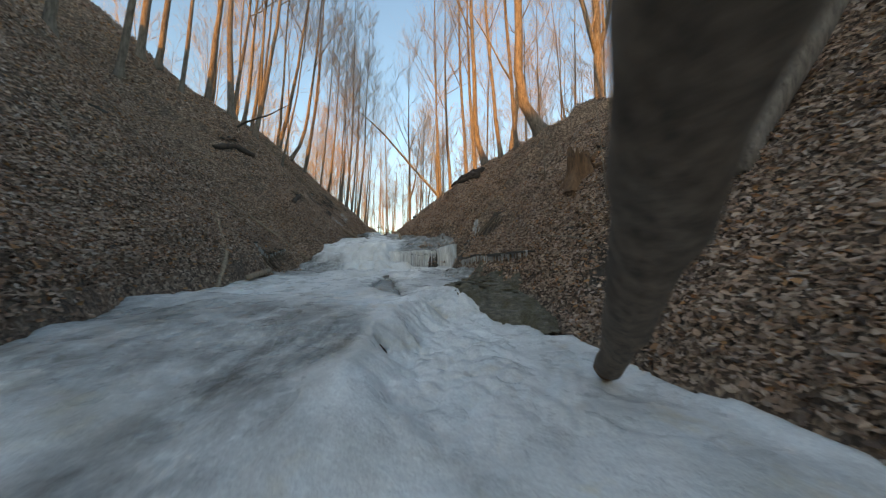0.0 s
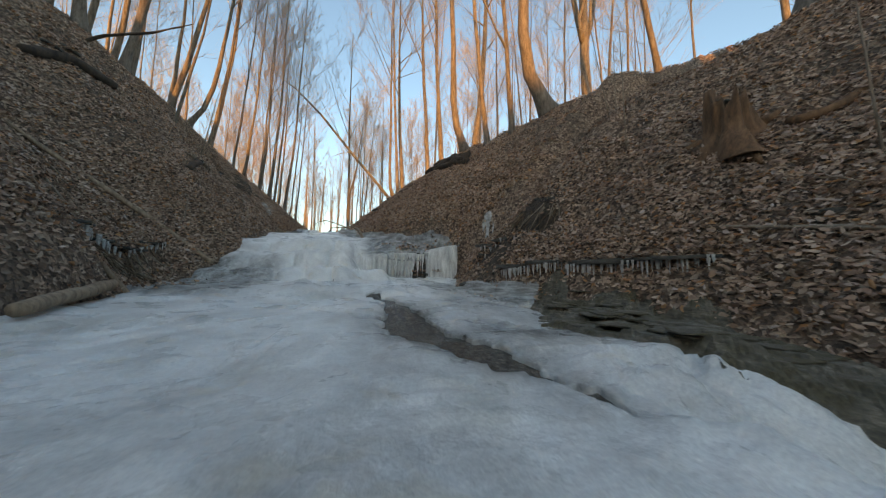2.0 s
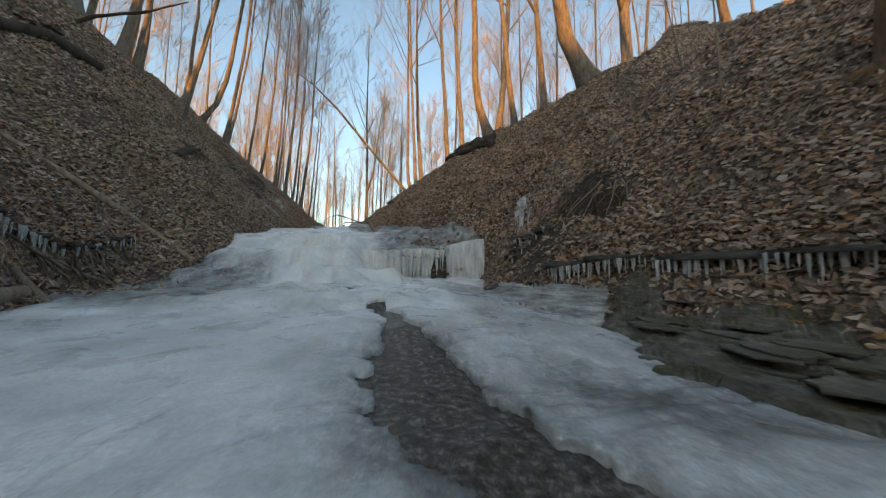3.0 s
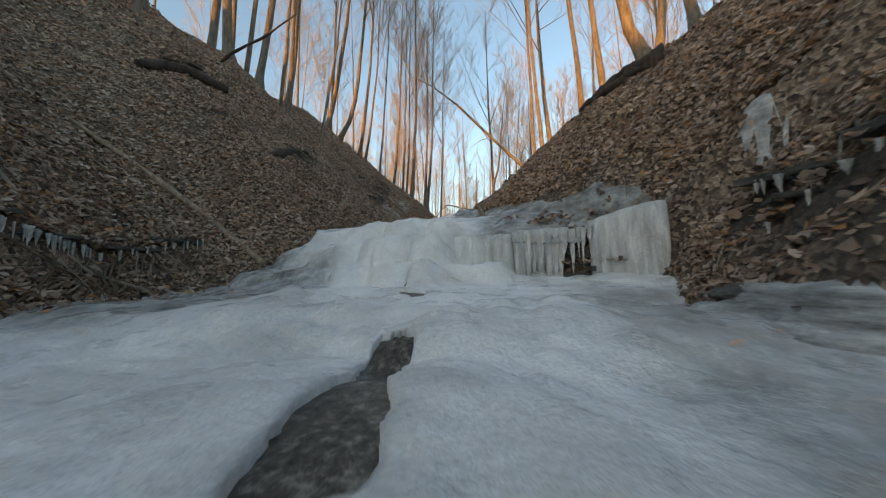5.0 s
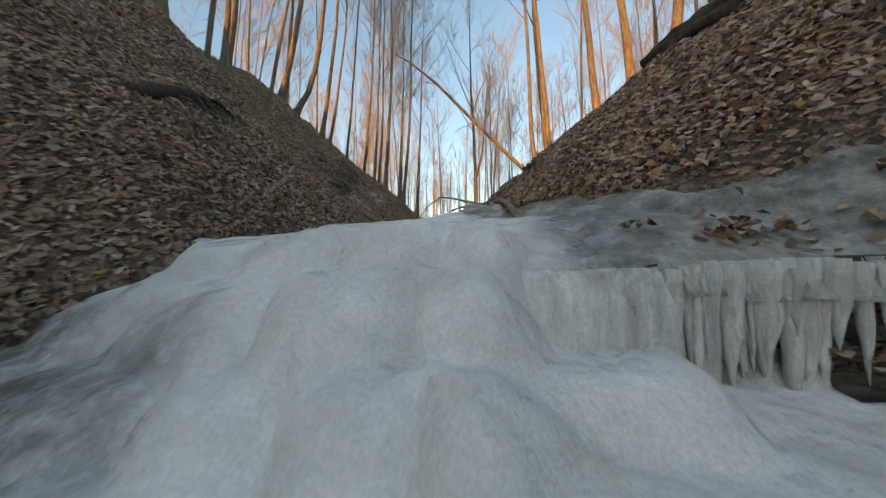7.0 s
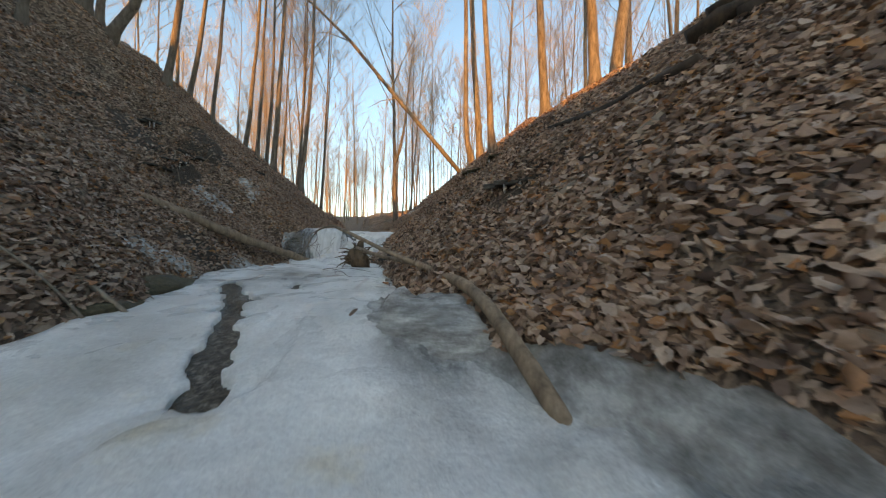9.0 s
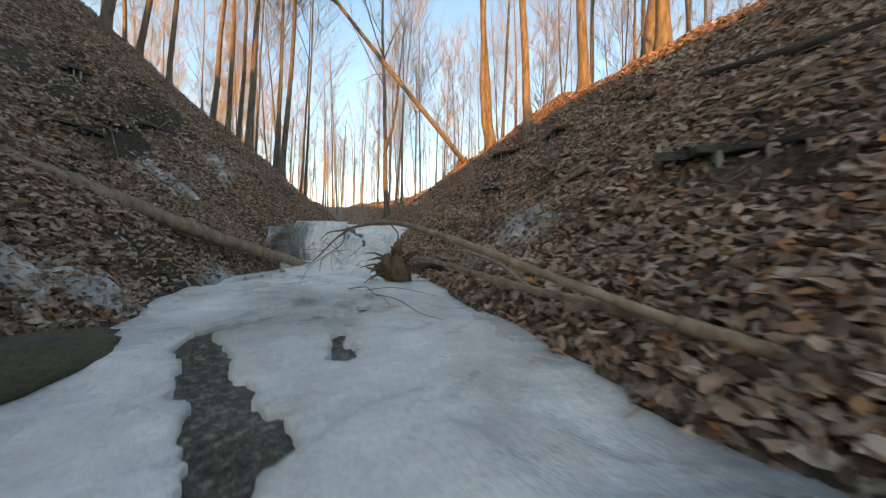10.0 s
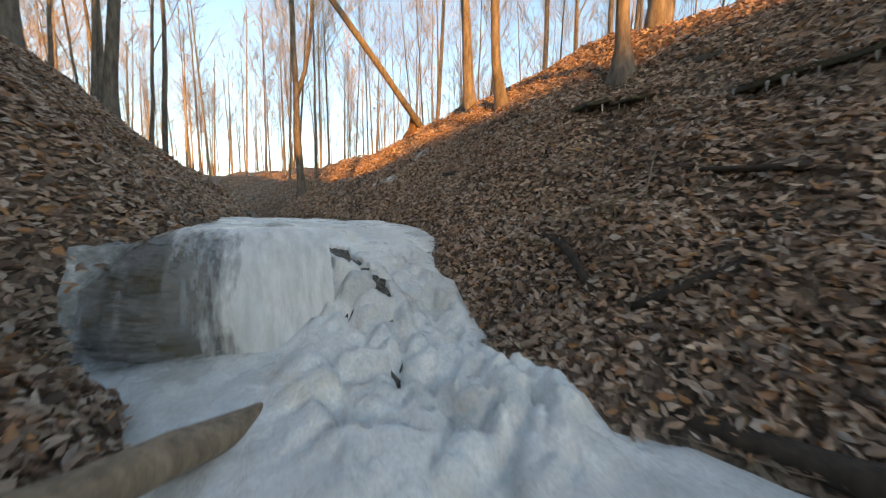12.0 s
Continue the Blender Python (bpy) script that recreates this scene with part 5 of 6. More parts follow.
def ice_patch(cx, cy, rx, ry, seed, turn=0.0):
    """Seep ice on a bank."""
    c, s = math.cos(radians(turn)), math.sin(radians(turn))

    def edge(x, y):
        u, v = ((x - cx) * c + (y - cy) * s) / rx, (-(x - cx) * s + (y - cy) * c) / ry
        return 1 - np.hypot(u, v) + 0.45 * fbm(x, y, 0.2, seed, 3)

    r = max(rx, ry) * 1.6
    ob = grid_mesh("ice_patch", np.arange(cx - r, cx + r, 0.03), np.arange(cy - r, cy + r, 0.03),
                   lambda x, y: ground_z(x, y) - 0.03 + 0.075 * sstep(-0.1, 0.5, edge(x, y)) + 0.02 * fbm(x, y, 0.15, seed + 1, 2), SEEP_ICE, lambda x, y, z: edge(x, y) > -0.15)
    return tagged(ob, "patch of grey seep ice on the leafy bank", "ice patch", "ice patches of the banks")


for k, (cx, cy, rx, ry, turn) in enumerate([(-6.55, 20.45, 0.38, 0.26, 60), (-6.40, 18.6, 0.40, 0.28, 40), (-6.42, 19.35, 0.30, 0.42, 0), (-5.15, 15.5, 0.16, 0.5, -10),
                                            (-1.90, 16.1, 0.28, 0.55, 0), (-2.2, 16.3, 0.3, 0.55, 10), (1.12, 9.98, 0.12, 0.24, 20), (-2.45, 23.6, 0.45, 0.14, -15),
                                            (-1.7, 23.4, 0.3, 0.18, -20), (-5.1, 17.4, 0.25, 0.5, 0)]):
    ice_patch(cx, cy, rx, ry, 200 + 7 * k, turn)

LAYERED = make_ice("layered_ice", 0.62, 1.0, (0.8, 0.5, 4))


def side_ice(path, swell, top):
    """Layered ice along a path at the foot of the bank, up to a height."""
    def edge(x, y):
        return near_path(x, y, path) + 0.08 * fbm(x, y, 0.3, 97, 3)

    def height(x, y):
        z = np.maximum(ground_z(x, y), ice_z(x, y)) - 0.03 + swell * sstep(0.06, -0.16, edge(x, y))
        return z + 0.012 * np.sin(2 * np.pi * (z / 0.06 + 0.5 * fbm(x, y, 0.4, 98, 2))) + 0.02 * knobs(x, y, 0.16, 99)

    px, py = [p[0] for p in path], [p[1] for p in path]
    ob = grid_mesh("side_ice", np.arange(min(px) - 0.4, max(px) + 0.4, 0.025), np.arange(min(py) - 0.4, max(py) + 0.4, 0.025), height, LAYERED, lambda x, y, z: (edge(x, y) < 0.08) & (z < top))
    return tagged(ob, "grey layered ice over the foot of the bank", "ice", kind="structure")


side_ice(BANK_ICE, 0.08, 0.90)
side_ice(LOBE_ICE, 0.13, 9.0)

# a shelf of wet shale at the edge of the first pool, in thin beds
def shelf_edge(x, y):
    return near_path(x, y, SHELF) + 0.12 * fbm(x, y, 0.4, 93, 3)


def shelf_z(x, y):
    z = np.maximum(ice_z(x, y), ground_z(x, y)) - 0.05 + 0.12 * sstep(0.05, -0.18, shelf_edge(x, y)) + 0.05 * fbm(x, y + 0.6 * x, 0.35, 95, 3) + 0.03 * np.maximum(x - 0.3, 0)
    p = z / 0.034
    return 0.034 * (np.floor(p) + sstep(0.6, 1.0, p - np.floor(p)))


shelf = thing("rock_shelf", "wet grey-green shale shelf beside the ice", "rock shelf", at=(0, 0, 0))
bed = grid_mesh("bed", np.arange(-0.4, 2.0, 0.024), np.arange(3.6, 7.7, 0.024), shelf_z, SHALE, lambda x, y, z: shelf_edge(x, y) < 0.08, False)
bed.parent = shelf
for k in range(26):
    y = 4.6 + 2.4 * rng.random()
    x = float(np.interp(y, [4.7, 5.4, 6.2, 6.9], [0.8, 0.62, 0.62, 0.66])) + rng.uniform(-0.4, 0.45) * (1 if y < 6.4 else 0.6)
    slab("stone", (x, y, float(shelf_z(np.float64(x), np.float64(y))) + 0.006), (rng.uniform(0.14, 0.34), rng.uniform(0.2, 0.4), rng.uniform(0.010, 0.016)), rng.randrange(9999), SHALE, shelf, rng.uniform(-20, 20), 0.2, rng.uniform(-2, 2))

boulder("boulder", (-4.82, 14.95, 2.33), (0.34, 0.55, 0.15), 1, MOSSY, "low moss-covered rock at the edge of the ice")
boulder("boulder", (-5.22, 15.8, 2.40), (0.22, 0.36, 0.13), 2, MOSSY, "mossy brown rock at the foot of the bank")
boulder("boulder", (-5.75, 17.1, 2.75), (0.26, 0.36, 0.22), 3, ROCK, "brown rock at the foot of the bank")
boulder("boulder", (-4.5, 14.2, 2.26), (0.2, 0.35, 0.10), 6, MOSSY, "low moss-covered slab beside the ice")
boulder("boulder", (0.30, 9.0, 0.80), (0.22, 0.16, 0.08), 4, ROCK, "wet dark stone at the edge of the ice")
boulder("boulder", (-2.05, 20.1, 3.55), (0.12, 0.1, 0.09), 5, MOSSY, "grey-green stone among leaves on the bank")


# ---- fallen wood ----
def timber(name, pts, radii, mat, label, category, sides=12, rough=0.05, step=0.12, group="", crook=0.35):
    """A fallen trunk, pole or stick through the points, with broken ends."""
    pts = [Vector(p) for p in pts]
    line, rads = [], []
    for k in range(len(pts) - 1):
        n = max(2, int((pts[k + 1] - pts[k]).length / step))
        for i in range(n):
            t = i / n
            line.append(pts[k].lerp(pts[k + 1], t))
            rads.append(radii[k] + (radii[k + 1] - radii[k]) * t)
    line.append(pts[-1]), rads.append(radii[-1])
    smooth = [line[0]] + [(a + b * 2 + c) / 4 for a, b, c in zip(line, line[1:], line[2:])] + [line[-1]]
    for k, p in enumerate(smooth):
        q = p * 2.3
        p += Vector((noise.noise(q), noise.noise(q + Vector((9, 0, 0))), noise.noise(q + Vector((0, 9, 0))))) * rads[k] * crook
        rads[k] *= 1 + 0.12 * noise.noise(q * 1.9)
    v, f = tube(smooth, rads, sides, wobble=rough * (2.2 if mat == ROTTEN else 1))
    ob = link_mesh(name, v, f, mat, smooth=True)
    return tagged(ob, label, category, group)


# the broken trunk that hangs over the mouth
timber("fallen_tree", [(1.27, 2.47, 0.0), (1.235, 2.38, 0.06), (1.0, 1.75, 0.44), (0.65, 0.95, 0.94), (0.32, 0.25, 1.34), (-0.35, -1.2, 2.15), (-2.0, -4.8, 4.1)],
       [0.05, 0.085, 0.105, 0.125, 0.14, 0.16, 0.19], OLDWOOD, "brown weathered trunk leaning down with its broken tip on the ice", "fallen trunk", 18, crook=0.12)
hung = bpy.data.objects["fallen_tree"]
v, f = tube([(1.235, 2.39, 0.06), (1.265, 2.46, 0.01), (1.28, 2.50, -0.03)], [0.087, 0.062, 0.02], 12, wobble=0.12)
link_mesh("broken_tip", v, f, STUMP, hung, "splintered brown wood", smooth=True)
timber("log", [(-4.52, 19.02, 2.46), (-4.60, 18.92, 2.48), (-5.5, 17.62, 2.99), (-6.5, 16.1, 3.69), (-7.3, 14.9, 4.25)], [0.05, 0.068, 0.08, 0.092, 0.10], DEADWOOD, "pale bare log sloping from the bank to the ice", "log", 16)
for (ax, ay, ar, lift), (bx, by, br), label in (((0.42, 14.66, 0.05, 0.16), (1.75, 13.5, 0.13), "dark rotten log jutting from the bank's crest"), ((0.62, 14.36, 0.06, 0.05), (1.5, 13.35, 0.11), "dark rotten log under another one"),
                                                ((0.75, 14.75, 0.05, 0.24), (1.9, 13.9, 0.10), "dark rotten log on a leafy crest"), ((0.95, 14.0, 0.04, 0.03), (1.6, 13.1, 0.07), "dark rotten log half sunk in leaves")):
    mx, my = 0.5 * (ax + bx), 0.5 * (ay + by)
    timber("log", [(ax, ay, float(ground_z(ax, ay)) + lift), (mx, my, float(ground_z(mx, my)) + 0.5 * lift + 0.06), (bx, by, float(ground_z(bx, by)) + 0.06)], [1.3 * ar, 0.7 * (ar + br) + 0.02, 1.4 * br], ROTTEN, label, "log", 12, 0.11)
timber("log", [(-3.98, 6.35, 0.66), (-4.25, 7.2, 0.74), (-4.50, 7.95, 0.80)], [0.055, 0.065, 0.06], DEADWOOD, "grey log half buried in leaves beside the ice", "log")
timber("log", [(-2.96, 18.12, 2.49), (-2.80, 17.55, 2.55), (-2.62, 16.95, 2.62)], [0.05, 0.062, 0.06], ROTTEN, "dark wet log at the edge of the ice", "log")
sticks = "sticks on the banks"
for pts, rad, mat in (
        ([(-7.25, 9.35, 0), (-6.5, 9.85, 0), (-5.5, 10.1, 0), (-4.5, 10.35, 0)], [0.025, 0.04, 0.05, 0.05], DEADWOOD),
        ([(-8.15, 10.75, 0), (-7.9, 11.5, 0), (-7.65, 12.2, 0)], [0.10, 0.13, 0.10], ROTTEN),
        ([(-5.72, 11.66, 0), (-5.9, 12.4, 0), (-6.02, 13.04, 0)], [0.07, 0.10, 0.08], ROTTEN),
        ([(-4.65, 12.34, 0), (-4.85, 12.9, 0), (-5.28, 13.68, 0)], [0.02, 0.045, 0.03], DEADWOOD),
        ([(-1.52, 14.3, 0), (-1.2, 14.0, 0), (-0.58, 13.8, 0)], [0.02, 0.035, 0.045], TWIG),
        ([(-0.98, 14.2, 0), (-0.80, 13.7, 0)], [0.03, 0.05], ROTTEN),
        ([(-2.36, 19.74, 0), (-2.5, 19.05, 0), (-2.72, 18.61, 0)], [0.025, 0.035, 0.025], ROTTEN),
        ([(-2.66, 18.4, 0), (-2.45, 18.17, 0), (-2.25, 17.95, 0)], [0.025, 0.035, 0.03], ROTTEN),
        ([(-1.75, 18.6, 0), (-1.64, 18.0, 0)], [0.02, 0.03], ROTTEN),
        ([(-5.55, 8.3, 0), (-5.0, 8.75, 0), (-4.72, 9.2, 0)], [0.015, 0.02, 0.02], TWIG),
        ([(-6.2, 7.2, 0), (-5.2, 7.6, 0), (-4.4, 8.1, 0)], [0.02, 0.03, 0.035], DEADWOOD),
        ([(-3.95, 5.4, 0), (-4.4, 6.3, 0), (-5.2, 7.0, 0)], [0.04, 0.045, 0.03], DEADWOOD),
        ([(1.8, 5.9, 0), (2.1, 5.0, 0), (2.2, 4.4, 0)], [0.015, 0.02, 0.02], TWIG),
        ([(3.05, 5.85, 0), (3.4, 5.6, 0), (3.95, 5.35, 0)], [0.07, 0.06, 0.04], STUMP),
        ([(-3.9, 14.2, 0), (-4.9, 14.1, 0), (-5.6, 14.4, 0)], [0.012, 0.02, 0.03], TWIG),
        ([(-1.9, 17.3, 0), (-1.5, 16.9, 0), (-1.3, 16.3, 0)], [0.02, 0.03, 0.035], TWIG),
        ([(-0.4, 16.0, 0), (-0.2, 15.0, 0), (0.1, 14.2, 0)], [0.04, 0.06, 0.07], ROTTEN)):
    pts = [(x, y, float(ground_z(x, y)) + r * 0.8) for (x, y, _), r in zip(pts, rad)]
    timber("stick" if max(rad) < 0.06 else "log", pts, rad, mat, "fallen stick among the leaves on the bank" if max(rad) < 0.06 else "dark rotting log among the leaves on the bank", "stick" if max(rad) < 0.06 else "log", 8, group=sticks if max(rad) < 0.06 else "")

timber("stick", [(-9.2, 13.0, 6.75), (-8.75, 13.1, 7.22), (-7.74, 13.33, 7.72), (-6.88, 13.51, 8.32)], [0.05, 0.04, 0.03, 0.012], ROTTEN, "crooked dead branch that sticks out from the bank's crest", "stick", 8, group=sticks)

# thin twigs strewn over both banks
for k in range(150):
    left = k % 2
    y = rng.uniform(0.5, 23)
    d = rng.uniform(0.1, 3.8)
    x = float(left_x(y)) - d if left else float(right_x(y)) + d
    a, ln, r = rng.uniform(0, 6.28), rng.uniform(0.3, 1.1), rng.uniform(0.003, 0.010)
    line = []
    for t in (-0.5, -0.1, 0.25, 0.5):
        px, py = x + math.cos(a) * ln * t + rng.uniform(-0.04, 0.04), y + math.sin(a) * ln * t + rng.uniform(-0.04, 0.04)
        line.append((px, py, float(ground_z(px, py)) + 0.045 + rng.uniform(0, 0.03)))
    timber("stick", line, [r, r * 0.9, r * 0.7, r * 0.4], TWIG if k % 3 else DEADWOOD, "thin dead twig lying on the leaves", "stick", 6, 0.05, 0.1, sticks)

# a fallen limb that forks over the upper pool
limb = thing("fallen_limb", "long forked bare limb fallen across the bank and ice", "fallen branch", at=(0, 0, 0))


def limb_part(name, pts, radii, parent, sides=8):
    line = [Vector(p) for p in pts]
    fine, rad = [], []
    for k in range(len(line) - 1):
        a, b, c, d = line[max(k - 1, 0)], line[k], line[k + 1], line[min(k + 2, len(line) - 1)]
        for i in range(5):
            t = i / 5
            fine.append(0.5 * (2 * b + (c - a) * t + (2 * a - 5 * b + 4 * c - d) * t * t + (3 * b - a - 3 * c + d) * t ** 3))
            rad.append(radii[k] + (radii[k + 1] - radii[k]) * t)
    fine.append(line[-1]), rad.append(radii[-1])
    v, f = tube(fine, rad, sides, wobble=0.05)
    return link_mesh(name, v, f, DEADWOOD if name != "twig" else BARK, parent, smooth=True)


limb_part("stem", [(-1.62, 12.5, float(ground_z(-1.62, 12.5)) + 0.08), (-1.80, 13.1, float(ground_z(-1.80, 13.1)) + 0.10), (-1.95, 13.6, float(ground_z(-1.95, 13.6)) + 0.11), (-2.12, 14.15, 2.54), (-2.27, 14.4, 2.60)], [0.044, 0.042, 0.038, 0.033, 0.028], limb, 12)
limb_part("branch", [(-2.27, 14.4, 2.60), (-2.55, 14.6, 2.71), (-2.86, 14.89, 2.85), (-3.14, 15.28, 2.965), (-3.25, 15.62, 3.0), (-3.42, 15.85, 3.0), (-3.62, 16.2, 2.97), (-3.84, 16.7, 2.96), (-3.98, 17.0, 2.88)], [0.021, 0.019, 0.0175, 0.016, 0.0155, 0.013, 0.010, 0.006, 0.003], limb)
limb_part("branch", [(-3.55, 16.05, 2.98), (-3.72, 16.35, 2.89), (-3.92, 16.7, 2.74), (-4.13, 17.04, 2.59)], [0.010, 0.009, 0.006, 0.003], limb)
limb_part("branch", [(-2.27, 14.4, 2.60), (-2.45, 14.65, 2.63), (-2.67, 14.92, 2.67), (-2.85, 15.35, 2.72), (-3.0, 15.75, 2.75), (-3.06, 16.3, 2.715), (-2.99, 17.0, 2.64), (-3.1, 17.2, 2.60)], [0.022, 0.020, 0.0185, 0.0165, 0.015, 0.012, 0.008, 0.004], limb)
limb_part("branch", [(-2.60, 14.85, 2.66), (-2.56, 15.4, 2.74), (-2.60, 16.0, 2.79), (-2.68, 16.4, 2.81), (-2.85, 16.75, 2.80), (-3.0, 17.1, 2.84)], [0.0137, 0.0125, 0.011, 0.0095, 0.006, 0.003], limb)
limb_part("twig", [(-3.25, 15.62, 3.0), (-3.18, 15.95, 2.93), (-3.2, 16.2, 2.84)], [0.007, 0.005, 0.002], limb, 5)
limb_part("twig", [(-3.62, 16.2, 2.97), (-3.66, 16.35, 2.85), (-3.85, 16.5, 2.72), (-3.9, 16.6, 2.58)], [0.006, 0.005, 0.004, 0.002], limb, 5)
for k in range(16):
    a = Vector((-3.75 + rng.uniform(-0.3, 0.25), 16.55 + rng.uniform(-0.4, 0.45), 2.86 + rng.uniform(-0.12, 0.08)))
    w = Vector((rng.uniform(-0.28, 0.14), rng.uniform(-0.15, 0.25), rng.uniform(-0.25, -0.03)))
    b, c = a + w * 0.6 + Vector((rng.uniform(-0.05, 0.05), 0, 0.03)), a + w * 1.1
    limb_part("twig", [a, b, c], [0.0032, 0.0026, 0.0012], limb, 4)

ice_twig = thing("fallen_branch", "thin dark forked branch lying on the ice", "fallen branch", at=(0, 0, 0))
for line, r in ((((-3.62, 16.52), (-3.46, 16.42), (-3.36, 16.15), (-3.29, 15.9), (-3.24, 15.72)), 0.005), (((-3.36, 16.15), (-3.2, 15.85), (-3.05, 15.5), (-2.95, 15.2)), 0.004), (((-3.46, 16.42), (-3.2, 16.3), (-2.85, 16.1)), 0.004)):
    limb_part("twig", [(x, y, float(ice_z(x, y)) + 0.02 + 0.03 * (i % 2)) for i, (x, y) in enumerate(line)], [r * (1 - 0.8 * i / len(line)) for i in range(len(line))], ice_twig, 6)

root = boulder("root_clump", (-3.18, 16.98, 2.56), (0.175, 0.19, 0.19), 9, ROOTS, "brown clump of roots and earth on the ice", "root clump")
for v in root.data.vertices:
    p = v.co * 7
    v.co *= 1 + 0.30 * noise.noise(p) + 0.16 * noise.noise(p * 2.3) + 0.08 * noise.noise(p * 5)
for k in range(26):
    a = rng.uniform(0, 6.28)
    r0 = Vector((-3.18 + 0.14 * math.cos(a), 16.98 + 0.14 * math.sin(a), 2.5 + rng.uniform(0, 0.25)))
    r1 = r0 + Vector((math.cos(a) * rng.uniform(0.1, 0.25), math.sin(a) * rng.uniform(0.1, 0.25), rng.uniform(-0.12, 0.12)))
    v, f = tube([r0, (r0 + r1) / 2 + Vector((rng.uniform(-0.03, 0.03), rng.uniform(-0.03, 0.03), 0.02)), r1], [0.016, 0.011, 0.004], 5)
    ob = link_mesh("root", [Vector(p) - root.location for p in v], f, ROOTS, root, smooth=True)
v, f = tube([(-3.17, 17.0, 2.75), (-3.15, 17.03, 2.85), (-3.1, 17.03, 2.9)], [0.07, 0.045, 0.012], 7)
link_mesh("root", [Vector(p) - root.location for p in v], f, ROOTS, root, smooth=True)


# a broken stump on the right bank
def broken_stump(x, y, radius, height):
    z = float(ground_z(x, y)) - 0.35
    height += 0.23
    ob = thing("stump", "broken hollow brown stump on the leafy bank", "stump", at=(x, y, z))
    n, v, f = 40, [], []
    rows = [(h, float(np.interp(h, [0, 0.3, 0.45, 0.65, 1], [1.9, 1.45, 1.12, 0.95, 0.8]))) for h in np.linspace(0, 1, 14)]
    for inner in (0, 1):
        for h, r in rows:
            for k in range(n):
                a = 2 * math.pi * k / n
                jag = 0.84 + 0.14 * max(0, math.cos(a - 2.4)) + 0.09 * math.sin(3 * a + 1) + 0.07 * math.sin(8 * a) + 0.05 * math.sin(17 * a)
                rr = radius * (r + 0.22 * math.sin(5 * a + 0.7) * (1.15 - h) + 0.07 * math.sin(11 * a)) - inner * radius * 0.28
                rr *= 1 + 0.22 * noise.noise(Vector((2.2 * math.cos(a), 2.2 * math.sin(a), 1.2 * h + x))) + 0.10 * noise.noise(Vector((7 * math.cos(a), 7 * math.sin(a), 2 * h)))
                v.append((rr * math.cos(a), rr * math.sin(a), (height + 0.12) * h * (1 + (jag - 1) * h)))
    m = len(rows)
    for inner in (0, 1):
        for j in range(m - 1):
            for k in range(n):
                a, b = (inner * m + j) * n + k, (inner * m + j) * n + (k + 1) % n
                f.append((a, b, b + n, a + n) if not inner else (a, a + n, b + n, b))
    for k in range(n):
        a, b = (m - 1) * n + k, (m - 1) * n + (k + 1) % n
        f.append((a, b, b + m * n, a + m * n))
    link_mesh("trunk", v, f, STUMP, ob, smooth=True)
    for a, ln in ((0.3, 0.6), (-0.5, 0.5), (2.4, 0.4), (4.1, 0.6)):
        c, s = math.cos(a), math.sin(a)
        pts = []
        for t in (0.5, 0.75, 1.0):
            px, py = x + c * (radius + ln * (t - 0.4)), y + s * (radius + ln * (t - 0.4))
            pts.append((px - x, py - y, float(ground_z(px, py)) - z + 0.03))
        rv, rf = tube(pts, [0.09, 0.06, 0.02], 7)
        link_mesh("root", rv, rf, STUMP, ob, smooth=True)
    return ob


broken_stump(2.82, 6.28, 0.25, 0.62)
broken_stump(0.3, 28.4, 0.25, 0.5)

# a leaning trunk with saplings near the mouth, on the right bank
lean = thing("leaning_tree", "grey tree leaning away from the creek on the bank", "tree", "bare trees of the ravine", at=(3.3, 3.35, float(ground_z(3.3, 3.35))))
v, f = tube([(-0.1, 0, -0.2), (0.05, 0, 0.12), (0.35, 0, 0.6), (0.85, -0.05, 1.4), (1.6, -0.1, 2.7), (2.3, -0.1, 4.2), (3.0, 0, 6.5), (3.4, 0, 9.0)], [0.24, 0.16, 0.135, 0.125, 0.115, 0.10, 0.07, 0.03], 12, wobble=0.05)
link_mesh("trunk", v, f, BARK, lean, smooth=True)
for k in range(10):
    z = rng.uniform(3.5, 8.5)
    a = rng.uniform(0, 6.28)
    p = Vector((0.75 + 0.3 * z, -0.05, z))
    q = p + Vector((math.cos(a), math.sin(a), 0.8)) * rng.uniform(0.8, 1.6)
    bv, bf = tube([p, (p + q) / 2 + Vector((0.05, 0.05, 0.1)), q], [0.03, 0.02, 0.006], 5)
    link_mesh("limb", bv, bf, TWIG, lean, smooth=True)
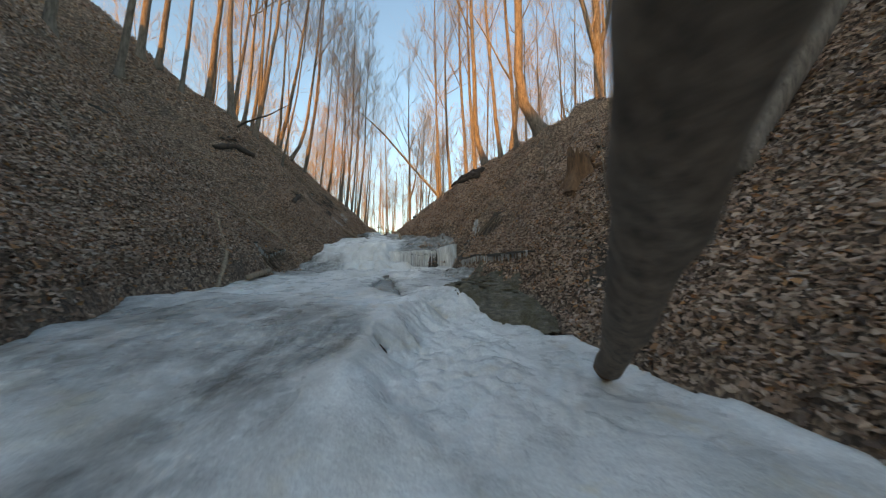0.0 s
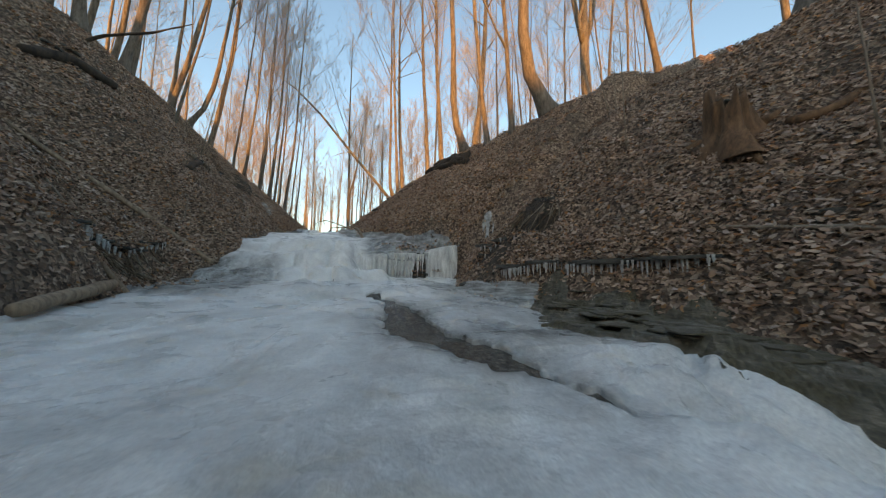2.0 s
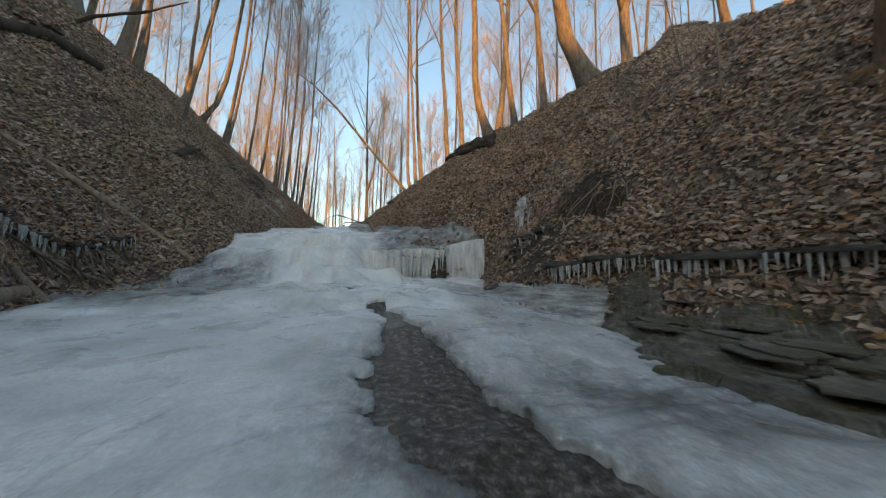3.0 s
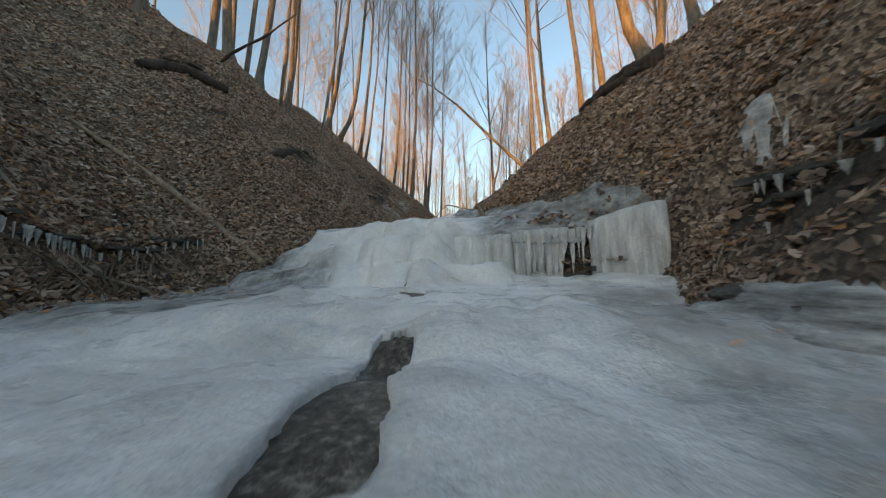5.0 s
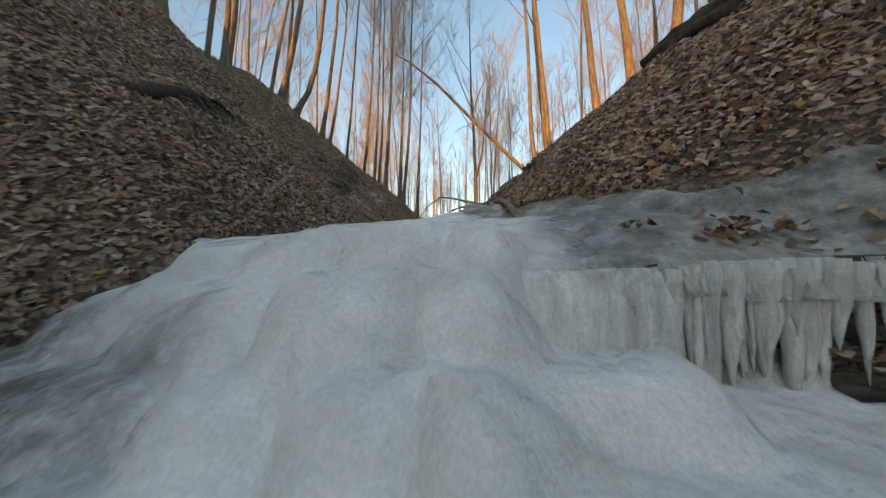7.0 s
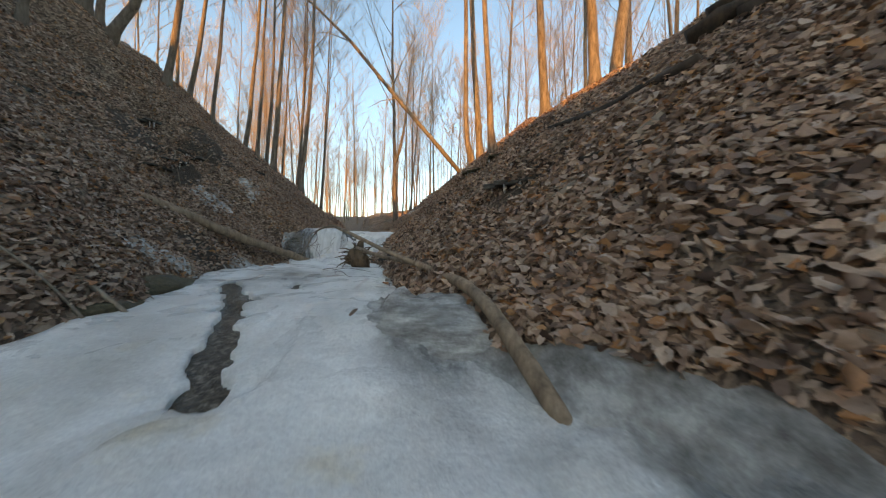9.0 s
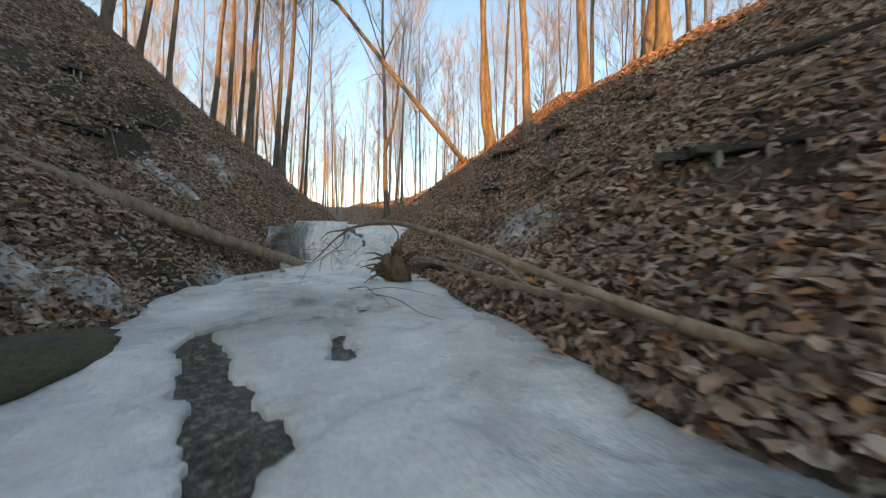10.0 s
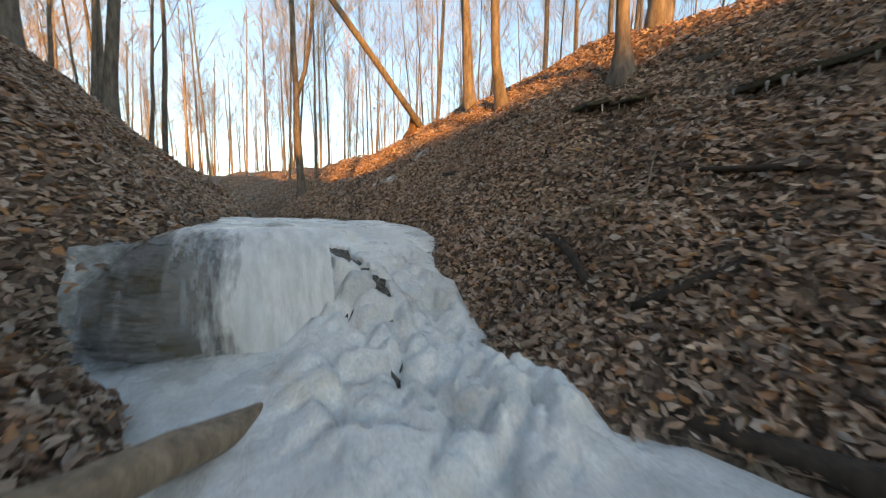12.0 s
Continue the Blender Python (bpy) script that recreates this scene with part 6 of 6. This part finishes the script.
for x, y, dx, dy, h, r in ((3.05, 3.5, 0.0, 0.05, 3.2, 0.03), (3.0, 3.6, -0.35, 0.1, 1.6, 0.014), (3.15, 3.3, 0.25, 0.0, 2.2, 0.016), (2.9, 3.3, -0.6, -0.2, 1.1, 0.012), (2.75, 5.1, -0.1, 0.0, 2.3, 0.012),
                         (3.2, 8.6, -0.25, 0, 3.4, 0.012), (2.55, 7.6, -0.02, 0, 2.6, 0.014), (-6.9, 14.6, 0.2, 0, 3.0, 0.016), (3.9, 9.2, 0.1, 0.1, 2.5, 0.012), (1.9, 21.4, 0.1, 0, 2.0, 0.014)):
    sap = thing("sapling", "thin bare sapling on the bank", "sapling", "saplings of the banks", at=(x, y, float(ground_z(x, y))))
    v, f = tube([(0, 0, -0.1), (dx * h * 0.3, dy * h * 0.3, h * 0.33), (dx * h * 0.55, dy * h * 0.55, h * 0.66), (dx * h, dy * h, h)], [r, r * 0.8, r * 0.55, r * 0.15], 6)
    link_mesh("stem", v, f, TWIG, sap, smooth=True)
    for k in range(5):
        t = rng.uniform(0.3, 0.95)
        p = Vector((dx * h * t, dy * h * t, h * t))
        q = p + Vector((rng.uniform(-1, 1), rng.uniform(-1, 1), rng.uniform(0.2, 1))) * 0.22 * h * (1.1 - t)
        v, f = tube([p, p.lerp(q, 0.5) + Vector((0, 0, 0.02)), q], [r * 0.4, r * 0.3, r * 0.1], 4)
        link_mesh("twig", v, f, TWIG, sap, smooth=True)

# bare roots that hang over the hollows of the banks
def hanging_roots(ax, ay, bx, by, side, count, drop):
    cz = float(ground_z((ax + bx) / 2, (ay + by) / 2))
    ob = thing("tree_roots", "tangle of dark bare roots hanging over a hollow in the bank", "roots", "roots of the banks", at=(ax, ay, cz))
    for k in range(count):
        t = rng.random()
        x, y = ax + (bx - ax) * t, ay + (by - ay) * t + rng.uniform(-0.06, 0.06)
        p = Vector((x, y, float(ground_z(x, y)) + 0.03))
        line = [p - Vector((side * 0.12, 0, 0.06)), p]
        w = Vector((side * rng.uniform(0.05, 0.3), rng.uniform(-0.25, 0.25), -0.1))
        for i in range(4):
            line.append(line[-1] + w * 0.45 + Vector((rng.uniform(-0.03, 0.03), rng.uniform(-0.05, 0.05), -drop * rng.uniform(0.1, 0.3))))
        r = rng.uniform(0.005, 0.016)
        v, f = tube([q - Vector((ax, ay, cz)) for q in line], [r, r, r * 0.9, r * 0.7, r * 0.5, r * 0.25], 5)
        link_mesh("root", v, f, ROOTS if k % 3 else TWIG, ob, smooth=True)


hanging_roots(1.02, 9.4, 1.55, 8.0, -1, 46, 0.5)
hanging_roots(-4.95, 7.9, -5.1, 9.8, 1, 30, 0.25)
hanging_roots(-0.6, 20.2, -0.4, 19.6, -1, 16, 0.25)
hanging_roots(-6.3, 12.6, -6.4, 13.4, 1, 14, 0.25)

# dry grass and rootlets under the ledges
DRY = make_bark("dry_grass", (0.22, 0.17, 0.10), (0.42, 0.34, 0.22))
for x, y, n, h in ((-4.25, 8.45, 20, 0.3), (-4.85, 8.0, 22, 0.22), (-4.9, 9.1, 20, 0.2), (0.95, 9.3, 22, 0.22), (1.1, 8.7, 20, 0.2), (-2.3, 18.9, 24, 0.25), (-2.45, 19.3, 18, 0.22)):
    z = float(ground_z(x, y))
    v, f = [], []
    for k in range(n):
        bx, by = rng.uniform(-0.15, 0.15), rng.uniform(-0.25, 0.25)
        t = Vector((rng.uniform(-0.12, 0.12), rng.uniform(-0.12, 0.12), h * rng.uniform(0.4, 1.0)))
        b0 = Vector((bx, by, float(ground_z(x + bx, y + by)) - z - 0.02))
        tube([b0, b0 + t * 0.6, b0 + t + Vector((t.x, t.y, -0.05))], [0.005, 0.004, 0.002], 3, v, f, cap=False)
    ob = link_mesh("grass_tuft", v, f, DRY)
    ob.location = (x, y, z)
    tagged(ob, "tuft of dry yellow grass and rootlets on the bank", "grass", kind="stuff")

# leaves that lie on the ledges and hang over their fronts
rs = np.random.RandomState(77)
uv, f = leaf_shape(1, True)
blocks = []
for ax, ay, bx, by, ox, oy, z, rise in LEDGES:
    n = int(300 * math.hypot(bx - ax, by - ay))
    t, o = rs.uniform(-0.08, 1.08, n), rs.uniform(-1.3, 0.72, n)
    x, y = ax + (bx - ax) * t + ox * o, ay + (by - ay) * t + oy * o
    zz = np.maximum(z + rise * (t - 0.5), ground_z(x, y)) + rs.uniform(0.005, 0.05, n)
    blocks.append((leaf_points(rs, uv, x, y, zz, np.zeros(n), np.zeros(n), np.ones(n), rs.uniform(0.04, 0.075, n), 0.5), f))
tagged(leaf_mesh("leaf_litter", blocks), "dry brown leaves heaped on the rock ledges", "leaf litter", kind="stuff")

# ---- single leaves beside the path, on the banks ----
leaf_meshes = []
for k in range(12):
    uv, f = leaf_shape(k % 3, True)
    p = leaf_points(rs, uv, np.zeros(1), np.zeros(1), np.zeros(1), np.zeros(1), np.zeros(1), np.ones(1), np.array([0.085]), 0.3)[0]
    me = bpy.data.meshes.new("leaf")
    me.from_pydata([tuple(q) for q in p], [], [tuple(int(i) for i in t) for t in f])
    me.materials.append(LEAF_ONE)
    leaf_meshes.append(me)
count = 0
while count < 300:
    y = rs.uniform(7.0, 17.5)
    side = 1 if count % 2 else -1
    d = rs.uniform(0.15, 1.1)
    x = float(right_x(y)) + d if side > 0 else float(left_x(y)) - d
    if float(ground_z(x, y)) < float(ice_z(x, y)) + 0.03:
        continue
    nx, ny, nz = slope_of(np.array([x]), np.array([y]))
    m = Vector((float(nx[0]), float(ny[0]), float(nz[0]))).to_track_quat("Z", "Y").to_matrix().to_4x4()
    ob = new("leaf", leaf_meshes[count % 12])
    ob.parent = ground
    ob.matrix_basis = Matrix.Translation((x, y, float(ground_z(x, y)) + 0.045)) @ m @ Matrix.Rotation(rs.uniform(0, 6.28), 4, "Z") @ Matrix.Scale(rs.uniform(0.75, 1.15), 4)
    count += 1
